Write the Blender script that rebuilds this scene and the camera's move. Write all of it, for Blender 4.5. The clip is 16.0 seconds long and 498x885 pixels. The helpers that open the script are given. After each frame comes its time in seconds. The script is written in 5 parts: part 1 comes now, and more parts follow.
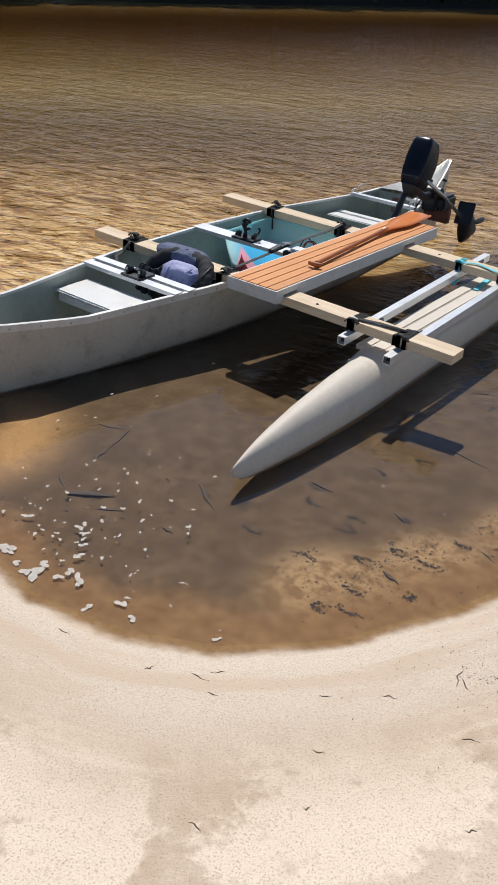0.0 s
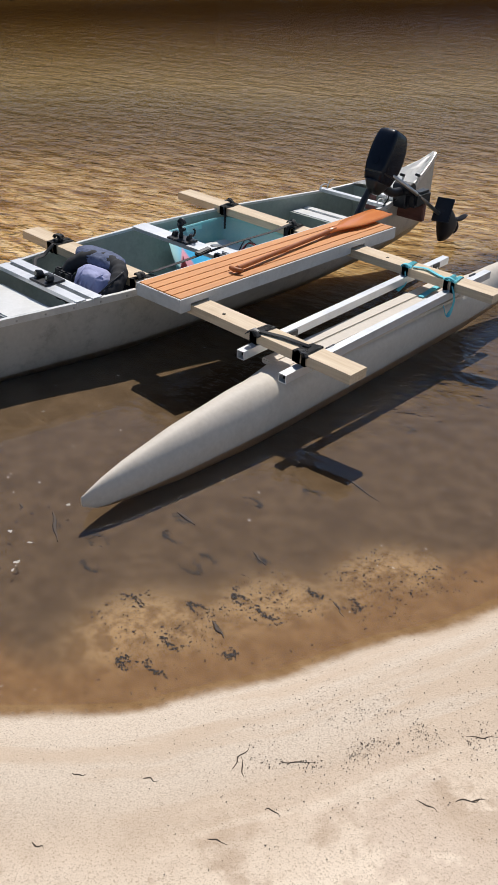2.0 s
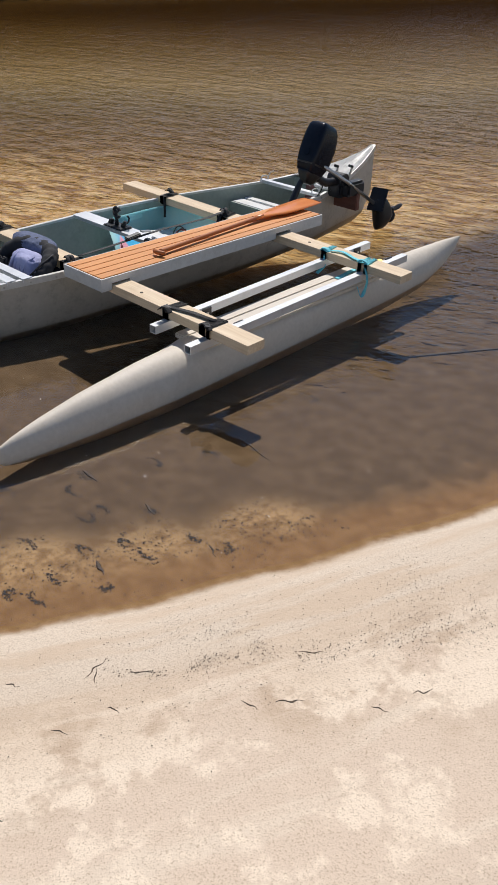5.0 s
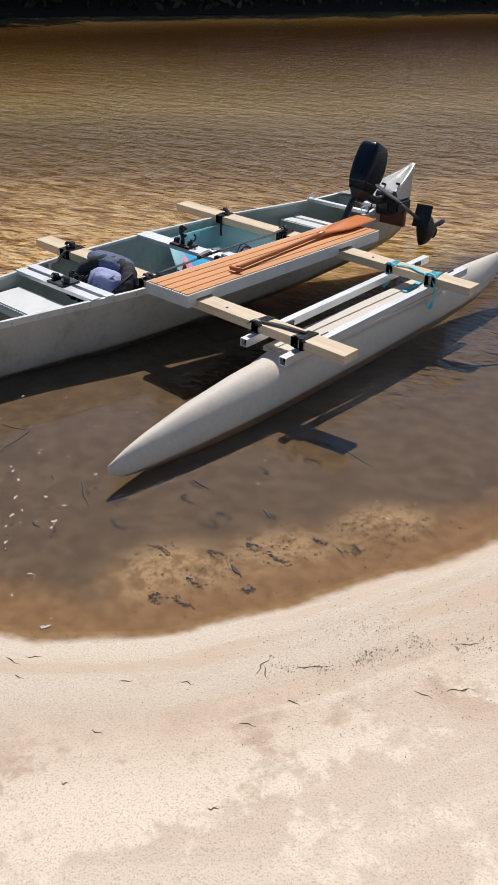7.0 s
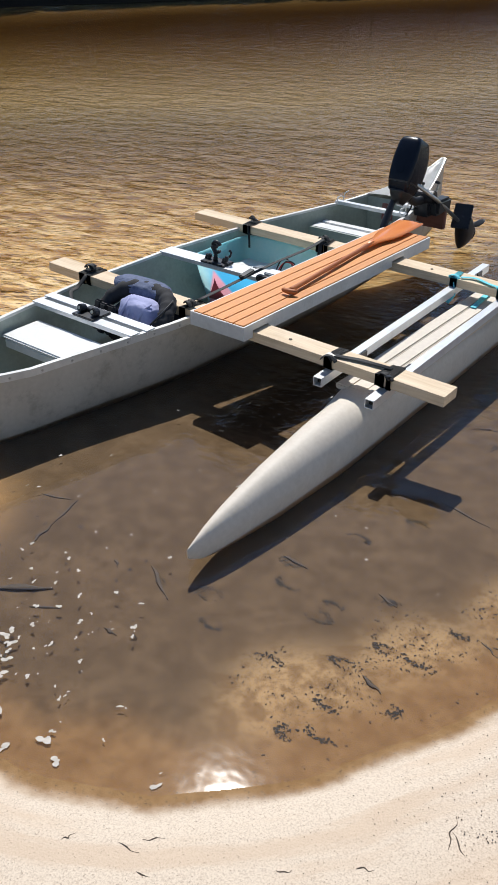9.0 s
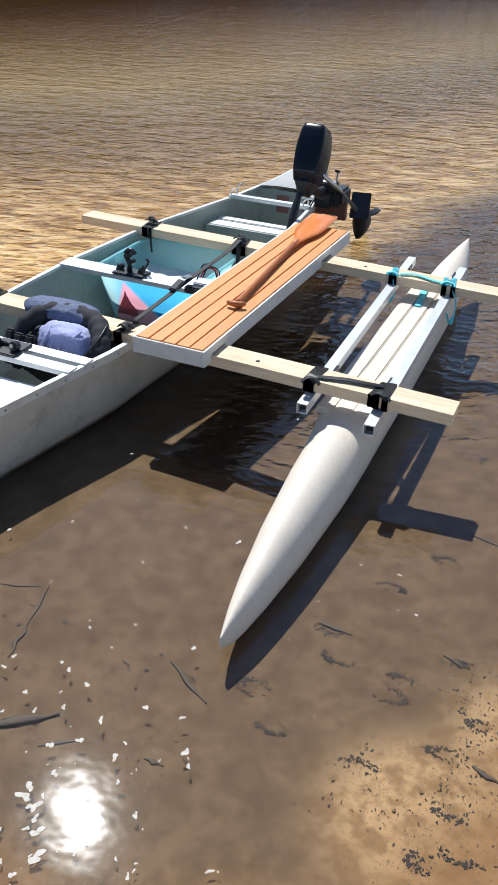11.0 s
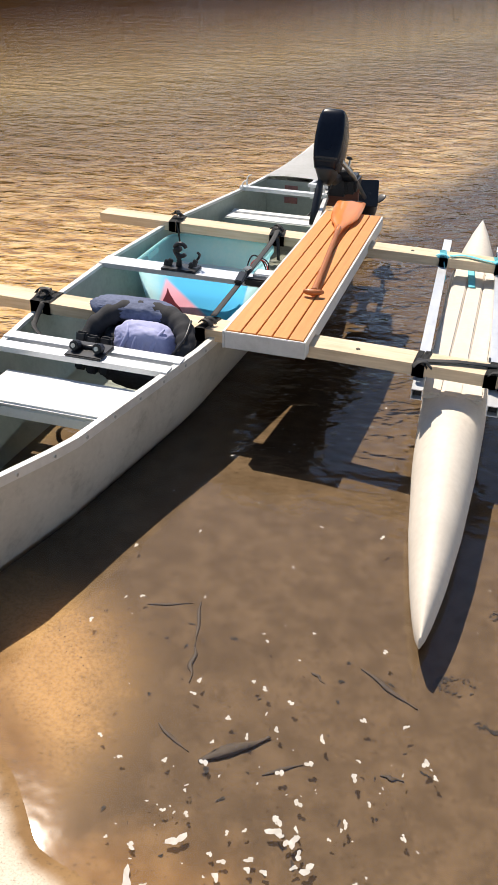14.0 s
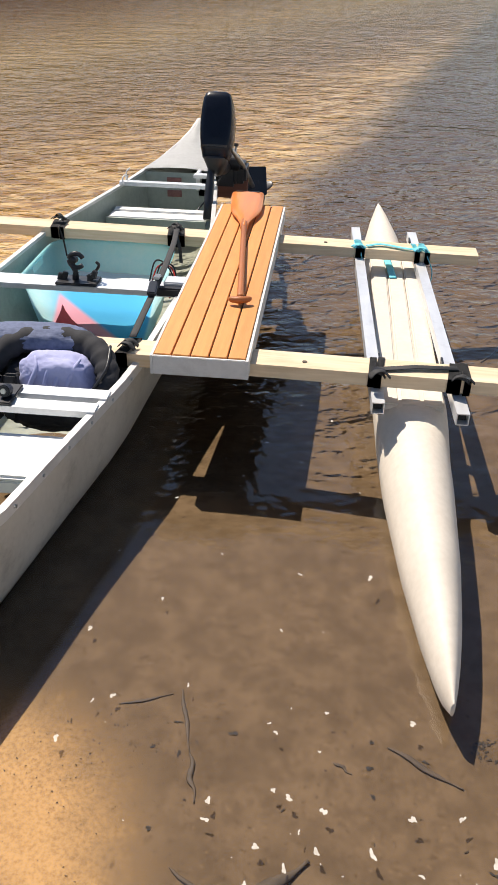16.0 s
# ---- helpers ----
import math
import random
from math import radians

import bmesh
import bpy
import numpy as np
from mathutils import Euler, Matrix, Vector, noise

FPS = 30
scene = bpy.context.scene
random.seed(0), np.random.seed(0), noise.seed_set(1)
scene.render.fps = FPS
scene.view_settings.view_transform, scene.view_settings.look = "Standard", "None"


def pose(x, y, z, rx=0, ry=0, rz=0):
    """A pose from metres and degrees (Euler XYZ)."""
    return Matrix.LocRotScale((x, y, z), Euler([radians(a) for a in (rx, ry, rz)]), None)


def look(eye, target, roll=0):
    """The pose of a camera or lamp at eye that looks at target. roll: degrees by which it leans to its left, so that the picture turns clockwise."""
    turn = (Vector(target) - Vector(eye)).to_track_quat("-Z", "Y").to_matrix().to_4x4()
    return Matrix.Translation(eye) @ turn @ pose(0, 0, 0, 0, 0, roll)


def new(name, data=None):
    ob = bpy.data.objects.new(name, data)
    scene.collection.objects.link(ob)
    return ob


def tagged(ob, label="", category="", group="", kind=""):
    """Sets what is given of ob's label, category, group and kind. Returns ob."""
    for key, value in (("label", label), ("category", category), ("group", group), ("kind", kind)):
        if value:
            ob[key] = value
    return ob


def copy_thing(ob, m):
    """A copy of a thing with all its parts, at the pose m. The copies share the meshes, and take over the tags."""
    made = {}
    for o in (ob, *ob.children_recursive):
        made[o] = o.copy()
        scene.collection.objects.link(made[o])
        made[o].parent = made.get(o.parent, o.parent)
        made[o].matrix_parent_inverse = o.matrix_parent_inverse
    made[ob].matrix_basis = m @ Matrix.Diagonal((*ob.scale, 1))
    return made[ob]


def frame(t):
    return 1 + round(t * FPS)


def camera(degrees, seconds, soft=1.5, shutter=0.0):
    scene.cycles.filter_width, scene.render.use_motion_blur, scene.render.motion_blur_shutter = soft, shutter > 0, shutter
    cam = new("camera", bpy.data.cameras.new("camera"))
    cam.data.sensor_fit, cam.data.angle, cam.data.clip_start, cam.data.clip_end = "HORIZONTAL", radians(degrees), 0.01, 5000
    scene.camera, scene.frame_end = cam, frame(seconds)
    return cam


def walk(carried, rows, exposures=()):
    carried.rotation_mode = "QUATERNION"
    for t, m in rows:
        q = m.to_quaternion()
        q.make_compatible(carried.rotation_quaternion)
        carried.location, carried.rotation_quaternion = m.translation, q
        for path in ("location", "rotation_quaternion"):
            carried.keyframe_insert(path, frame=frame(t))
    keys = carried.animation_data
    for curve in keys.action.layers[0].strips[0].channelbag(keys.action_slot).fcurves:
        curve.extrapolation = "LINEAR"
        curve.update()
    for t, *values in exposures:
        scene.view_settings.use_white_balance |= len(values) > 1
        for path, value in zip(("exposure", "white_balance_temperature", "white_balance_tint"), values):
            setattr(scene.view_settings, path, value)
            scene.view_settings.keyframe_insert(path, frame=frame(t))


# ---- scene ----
cam = camera(33.56, 16.0)
# seconds, eye x, y, z, turn to the left from +y, tilt up, lean to the left
ROWS = [
    (0, 0, 0, 1.537, 36.617, -30.944, 3.675),
    (0.5, 0.0457, 0.1711, 1.5286, 37.412, -30.836, 4.468),
    (1, 0.1045, 0.3431, 1.5486, 39.178, -31.02, 4.013),
    (1.5, 0.2285, 0.5144, 1.5447, 41.127, -31.555, 2.841),
    (2, 0.3421, 0.6453, 1.552, 42.443, -32.027, 1.891),
    (2.5, 0.4049, 0.7892, 1.5398, 43.298, -32.515, 1.398),
    (3, 0.4787, 0.8999, 1.5669, 43.612, -32.947, 2.08),
    (3.5, 0.6137, 0.9275, 1.5685, 44.755, -32.735, 2.03),
    (6, 0.8017, 0.454, 1.584, 41.468, -31.248, 1.271),
    (6.5, 0.6462, 0.3603, 1.5856, 41.512, -30.826, 1.178),
    (7, 0.53, 0.3359, 1.5732, 41.377, -30.568, 1.129),
    (7.5, 0.4026, 0.4404, 1.5526, 41.552, -30.426, 0.593),
    (8, 0.2718, 0.4715, 1.5502, 41.198, -30.72, 0.144),
    (10.5, -0.711, 0.5036, 1.483, 28.33, -32.195, 1.342),
    (11, -0.8007, 0.5591, 1.4674, 23.637, -32.087, 1.795),
    (11.5, -0.8959, 0.5133, 1.4593, 19.64, -31.822, 2.03),
    (12, -0.9814, 0.4268, 1.4539, 17.328, -31.355, 1.749),
    (12.5, -1.0105, 0.3238, 1.4314, 16.611, -31.1, 1.401),
    (13, -1.1077, 0.296, 1.4265, 17.226, -30.995, 1.291),
    (13.5, -1.2732, 0.3003, 1.4045, 17.552, -31.076, 1.353),
    (14, -1.3996, 0.4384, 1.3608, 16.425, -31.647, 1.431),
    (14.5, -1.5282, 0.5207, 1.341, 13.95, -32.062, 1.702),
    (15, -1.6487, 0.5878, 1.3262, 10.41, -32.473, 1.799),
    (15.5, -1.6788, 0.6869, 1.3015, 7.458, -32.616, 1.496),
    (16, -1.6992, 0.7237, 1.3003, 5.314, -32.399, 1.312),
]


def aimed(x, y, z, yaw, pitch, lean):
    a, b = radians(yaw), radians(pitch)
    eye = Vector((x, y, z))
    return look(eye, eye + Vector((-math.sin(a) * math.cos(b), math.cos(a) * math.cos(b), math.sin(b))), lean)


walk(cam, [(t, aimed(*p)) for t, *p in ROWS],
     exposures=[(0, -0.22, 6350, 12), (3.5, -0.26, 6500, 13), (7.0, -0.22, 6400, 13), (8.2, -0.17, 6350, 12), (10.3, 0.26, 6050, 10), (11.2, 0.30, 6050, 10), (13.0, 0.38, 6900, 13), (16.0, 0.43, 7000, 14)])

# ---- light ----
SUN_WAY = Vector((-0.375, 0.425, 0.824)).normalized()   # towards the sun
world = bpy.data.worlds.new("sky")
scene.world = world
world.use_nodes = True
wn, wl = world.node_tree.nodes, world.node_tree.links
sky = wn.new("ShaderNodeTexSky")
sky.sky_type, sky.sun_disc = "NISHITA", False
sky.sun_elevation = math.asin(SUN_WAY.z)
sky.sun_rotation = math.atan2(SUN_WAY.x, SUN_WAY.y)
wn["Background"].inputs[1].default_value = 0.092
sky.dust_density, sky.air_density, sky.ozone_density = 0.15, 1.0, 1.2
wl.new(sky.outputs[0], wn["Background"].inputs[0])
sun = new("sun", bpy.data.lights.new("sun", "SUN"))
sun.data.energy, sun.data.angle, sun.data.color = 4.8, radians(0.55), (1.0, 0.95, 0.86)
sun.matrix_world = look(SUN_WAY * 40, (0, 0, 0))


# ---- materials ----
def graph(name):
    m = bpy.data.materials.new(name)
    m.use_nodes = True
    nt = m.node_tree
    return m, nt.nodes, nt.links, nt.nodes["Principled BSDF"]


def rgb(c):
    return (*c, 1.0)


def surface(name, c1, c2, scale=6.0, rough=0.5, metal=0.0, bump=0.1, fine=60.0, stretch=(1, 1, 1), dirt=None, dirt_scale=3.0,
            dirt_amount=0.5, coat=0.0, per_piece=0.0, transmission=0.0, world_space=False):
    """Two colours mixed by noise at two scales, with dirt, roughness variation and a fine bump."""
    m, n, l, p = graph(name)
    if world_space:
        src = n.new("ShaderNodeNewGeometry").outputs["Position"]
    else:
        src = n.new("ShaderNodeTexCoord").outputs["Object"]
    mp = n.new("ShaderNodeMapping")
    mp.inputs["Scale"].default_value = stretch
    l.new(src, mp.inputs[0])
    big = n.new("ShaderNodeTexNoise")
    big.inputs["Scale"].default_value, big.inputs["Detail"].default_value = scale, 5
    l.new(mp.outputs[0], big.inputs[0])
    small = n.new("ShaderNodeTexNoise")
    small.inputs["Scale"].default_value, small.inputs["Detail"].default_value = fine, 4
    l.new(mp.outputs[0], small.inputs[0])
    add = n.new("ShaderNodeMath")
    add.operation = "MULTIPLY_ADD"
    add.inputs[1].default_value, add.inputs[2].default_value = 0.4, 0.0
    l.new(small.outputs[0], add.inputs[0])
    add2 = n.new("ShaderNodeMath")
    add2.operation = "MULTIPLY_ADD"
    add2.inputs[1].default_value = 0.6
    l.new(big.outputs[0], add2.inputs[0])
    l.new(add.outputs[0], add2.inputs[2])
    ramp = n.new("ShaderNodeMapRange")
    ramp.inputs[1].default_value, ramp.inputs[2].default_value = 0.35, 0.65
    l.new(add2.outputs[0], ramp.inputs[0])
    mix = n.new("ShaderNodeMix")
    mix.data_type = "RGBA"
    mix.inputs[6].default_value, mix.inputs[7].default_value = rgb(c1), rgb(c2)
    l.new(ramp.outputs[0], mix.inputs[0])
    out = mix.outputs[2]
    if dirt:
        dn = n.new("ShaderNodeTexNoise")
        dn.inputs["Scale"].default_value, dn.inputs["Detail"].default_value, dn.inputs["Roughness"].default_value = dirt_scale, 9, 0.72
        l.new(src, dn.inputs[0])
        dr = n.new("ShaderNodeMapRange")
        dr.inputs[1].default_value, dr.inputs[2].default_value, dr.inputs[4].default_value = 0.5, 0.72, dirt_amount
        l.new(dn.outputs[0], dr.inputs[0])
        dm = n.new("ShaderNodeMix")
        dm.data_type = "RGBA"
        dm.inputs[7].default_value = rgb(dirt)
        l.new(dr.outputs[0], dm.inputs[0])
        l.new(out, dm.inputs[6])
        out = dm.outputs[2]
    if per_piece:
        oi = n.new("ShaderNodeObjectInfo")
        hs = n.new("ShaderNodeHueSaturation")
        mr = n.new("ShaderNodeMapRange")
        mr.inputs[3].default_value, mr.inputs[4].default_value = 1 - per_piece, 1 + per_piece
        l.new(oi.outputs["Random"], mr.inputs[0])
        l.new(mr.outputs[0], hs.inputs["Value"])
        l.new(out, hs.inputs["Color"])
        out = hs.outputs[0]
    l.new(out, p.inputs["Base Color"])
    rr = n.new("ShaderNodeMapRange")
    rr.inputs[3].default_value, rr.inputs[4].default_value = max(0.02, rough - 0.1), min(1, rough + 0.1)
    l.new(add2.outputs[0], rr.inputs[0])
    l.new(rr.outputs[0], p.inputs["Roughness"])
    p.inputs["Metallic"].default_value = metal
    p.inputs["Coat Weight"].default_value = coat
    p.inputs["Transmission Weight"].default_value = transmission
    if bump:
        b = n.new("ShaderNodeBump")
        b.inputs["Strength"].default_value, b.inputs["Distance"].default_value = bump, 0.004
        l.new(add2.outputs[0], b.inputs["Height"])
        l.new(b.outputs[0], p.inputs["Normal"])
    return m


M_HULL = surface("weathered_hull", (0.44, 0.405, 0.34), (0.53, 0.49, 0.42), 5, 0.42, bump=0.05, dirt=(0.16, 0.13, 0.10), dirt_scale=9, dirt_amount=0.6)
M_LINING = surface("hull_lining", (0.33, 0.37, 0.32), (0.42, 0.46, 0.40), 6, 0.5, bump=0.08, dirt=(0.16, 0.16, 0.12), dirt_scale=7, dirt_amount=0.4)
M_GUNWALE = surface("gunwale_metal", (0.62, 0.62, 0.60), (0.72, 0.72, 0.70), 12, 0.38, 0.35, bump=0.04, dirt=(0.3, 0.28, 0.25), dirt_scale=9, dirt_amount=0.3)
M_SEAT = surface("seat_plastic", (0.74, 0.74, 0.71), (0.82, 0.82, 0.80), 8, 0.35, bump=0.03, dirt=(0.45, 0.43, 0.38), dirt_scale=10, dirt_amount=0.25)
M_ALU = surface("aluminium", (0.66, 0.68, 0.70), (0.78, 0.79, 0.80), 10, 0.36, 0.45, bump=0.03, stretch=(1, 0.2, 1), dirt=(0.4, 0.4, 0.4), dirt_scale=14, dirt_amount=0.3)
M_DARKHOLE = surface("tube_shade", (0.02, 0.02, 0.02), (0.03, 0.03, 0.03), 5, 0.8, bump=0)
M_PINE = surface("pine_timber", (0.57, 0.42, 0.255), (0.76, 0.62, 0.44), 9, 0.62, bump=0.2, fine=70, stretch=(0.12, 1.6, 1.6), dirt=(0.36, 0.26, 0.16), dirt_scale=6, dirt_amount=0.22)
M_DECK = surface("deck_plank", (0.60, 0.23, 0.055), (0.68, 0.29, 0.08), 30, 0.55, bump=0.15, fine=160, stretch=(2.5, 0.12, 1), dirt=(0.42, 0.17, 0.05), dirt_scale=9, dirt_amount=0.3, per_piece=0.05)
M_DECKFRAME = surface("deck_frame", (0.60, 0.59, 0.57), (0.70, 0.69, 0.66), 9, 0.5, bump=0.05, dirt=(0.32, 0.28, 0.22), dirt_scale=9, dirt_amount=0.4)
M_BLACKRUB = surface("black_joint", (0.012, 0.012, 0.012), (0.02, 0.02, 0.02), 20, 0.7)
M_AMA = surface("float_plastic", (0.60, 0.54, 0.455), (0.70, 0.635, 0.545), 5, 0.62, bump=0.04, dirt=(0.40, 0.33, 0.24), dirt_scale=5, dirt_amount=0.35)
M_PADDLE = surface("varnished_paddle", (0.30, 0.080, 0.016), (0.42, 0.13, 0.028), 9, 0.52, bump=0.05, stretch=(3, 0.2, 3), coat=0.1)
M_BLADE = surface("paddle_blade", (0.70, 0.18, 0.028), (0.80, 0.26, 0.05), 10, 0.38, bump=0.05, stretch=(3, 0.3, 3), coat=0.4)
M_BLACK = surface("black_plastic", (0.010, 0.011, 0.014), (0.018, 0.019, 0.023), 14, 0.38, bump=0.05)
M_COWL = surface("navy_cowl", (0.004, 0.007, 0.015), (0.007, 0.011, 0.021), 6, 0.24, bump=0.02)
M_COWL.node_tree.nodes["Principled BSDF"].inputs["Specular IOR Level"].default_value = 0.22
M_STRAP = surface("black_webbing", (0.014, 0.014, 0.015), (0.028, 0.028, 0.028), 40, 0.75, bump=0.4, fine=300)
M_CYAN = surface("cyan_webbing", (0.09, 0.54, 0.66), (0.18, 0.66, 0.75), 30, 0.7, bump=0.3, fine=260)


def thin_plastic(name, c1, c2, through_it):
    """Thin plastic that lets part of the light through."""
    m = surface(name, c1, c2, 5, 0.3, bump=0.03, dirt=tuple(0.5 * a + 0.4 for a in c2), dirt_scale=5, dirt_amount=0.35)
    n, l = m.node_tree.nodes, m.node_tree.links
    p, out = n["Principled BSDF"], n["Material Output"]
    tr = n.new("ShaderNodeBsdfTranslucent")
    l.new(p.inputs["Base Color"].links[0].from_socket, tr.inputs[0])
    mx = n.new("ShaderNodeMixShader")
    mx.inputs[0].default_value = through_it
    l.new(p.outputs[0], mx.inputs[1])
    l.new(tr.outputs[0], mx.inputs[2])
    l.new(mx.outputs[0], out.inputs[0])
    return m


M_TUB = thin_plastic("turquoise_tub", (0.48, 0.86, 0.90), (0.62, 0.91, 0.93), 0.6)


def paint_front(m):
    """The tub's front wall painted bright blue, as sunlight glows through, fading into turquoise."""
    n, l = m.node_tree.nodes, m.node_tree.links
    xyz = n.new("ShaderNodeSeparateXYZ")
    l.new(n.new("ShaderNodeTexCoord").outputs["Object"], xyz.inputs[0])
    r = n.new("ShaderNodeMapRange")
    r.interpolation_type = "SMOOTHSTEP"
    r.inputs[1].default_value, r.inputs[2].default_value = -0.158, -0.180
    l.new(xyz.outputs[1], r.inputs[0])
    s = n.new("ShaderNodeMapRange")
    s.interpolation_type = "SMOOTHSTEP"
    s.inputs[1].default_value, s.inputs[2].default_value = -0.17, -0.02
    l.new(xyz.outputs[0], s.inputs[0])
    f = n.new("ShaderNodeMath")
    f.operation = "MULTIPLY"
    l.new(r.outputs[0], f.inputs[0])
    l.new(s.outputs[0], f.inputs[1])
    mx = n.new("ShaderNodeMix")
    mx.data_type = "RGBA"
    mx.inputs[7].default_value = rgb((0.10, 0.55, 0.92))
    p, tr = n["Principled BSDF"], n["Translucent BSDF"]

    def edge(slope, start, soft):
        """One slanting edge of the pink print: 0 to 1 across it."""
        k = n.new("ShaderNodeMath")
        k.operation = "MULTIPLY_ADD"
        k.inputs[1].default_value = slope
        l.new(xyz.outputs[2], k.inputs[0])
        l.new(xyz.outputs[0], k.inputs[2])
        e = n.new("ShaderNodeMapRange")
        e.interpolation_type = "SMOOTHSTEP"
        e.inputs[1].default_value, e.inputs[2].default_value = start, start + soft
        l.new(k.outputs[0], e.inputs[0])
        return e.outputs[0]

    spot = r.outputs[0]
    for v in (edge(-0.37, -0.165, 0.02), edge(1.03, 0.165, -0.03)):
        k = n.new("ShaderNodeMath")
        k.operation = "MULTIPLY"
        l.new(spot, k.inputs[0])
        l.new(v, k.inputs[1])
        spot = k.outputs[0]
    l.new(p.inputs["Base Color"].links[0].from_socket, mx.inputs[6])
    l.new(f.outputs[0], mx.inputs[0])
    pink = n.new("ShaderNodeMix")
    pink.data_type = "RGBA"
    pink.inputs[7].default_value = rgb((1.0, 0.47, 0.58))
    l.new(mx.outputs[2], pink.inputs[6])
    l.new(spot, pink.inputs[0])
    l.new(pink.outputs[2], p.inputs["Base Color"])
    l.new(pink.outputs[2], tr.inputs[0])


paint_front(M_TUB)
M_MAROON = thin_plastic("dark_red_print", (0.26, 0.08, 0.10), (0.34, 0.12, 0.13), 0.4)
M_BAG = surface("black_nylon", (0.012, 0.013, 0.016), (0.026, 0.027, 0.032), 22, 0.85, bump=0.35, fine=90)
M_LAV = surface("lavender_cloth", (0.33, 0.35, 0.58), (0.42, 0.44, 0.66), 12, 0.8, bump=0.4, fine=80)
M_NAVYCLOTH = surface("slate_cloth", (0.06, 0.08, 0.15), (0.13, 0.16, 0.26), 10, 0.8, bump=0.4, fine=80)
M_BOARD = surface("red_brown_board", (0.16, 0.06, 0.04), (0.24, 0.10, 0.07), 10, 0.55, bump=0.15, stretch=(0.3, 2, 2))
M_STEEL = surface("steel", (0.45, 0.45, 0.45), (0.60, 0.60, 0.58), 20, 0.3, 0.9, bump=0.05)
M_BRASS = surface("brass", (0.42, 0.28, 0.10), (0.55, 0.38, 0.16), 20, 0.35, 0.85, bump=0.1)
M_STICK = surface("wet_wood", (0.062, 0.045, 0.030), (0.11, 0.080, 0.054), 20, 0.75, bump=0.5, fine=90)
M_TWIG = surface("dry_twig", (0.045, 0.032, 0.022), (0.09, 0.065, 0.045), 30, 0.8, bump=0.4)
M_FOAM = surface("foam", (0.56, 0.53, 0.47), (0.72, 0.69, 0.63), 60, 0.7, bump=0.3)
M_FOAM.node_tree.nodes["Principled BSDF"].inputs["Alpha"].default_value = 0.72
M_LITTER = surface("leaf_litter", (0.022, 0.018, 0.014), (0.06, 0.045, 0.03), 25, 0.85, bump=0.3, world_space=True)
M_LEAF = surface("leaves", (0.016, 0.030, 0.011), (0.040, 0.060, 0.020), 0.6, 0.6, bump=0, fine=4)
M_BARK = surface("bark", (0.05, 0.04, 0.03), (0.11, 0.09, 0.07), 4, 0.9, bump=0.5, stretch=(1, 1, 0.2))
M_STICKER = surface("maroon_sticker", (0.24, 0.10, 0.09), (0.34, 0.15, 0.13), 30, 0.5)
M_CABLE_RED = surface("red_cable", (0.5, 0.03, 0.02), (0.6, 0.05, 0.03), 20, 0.4)


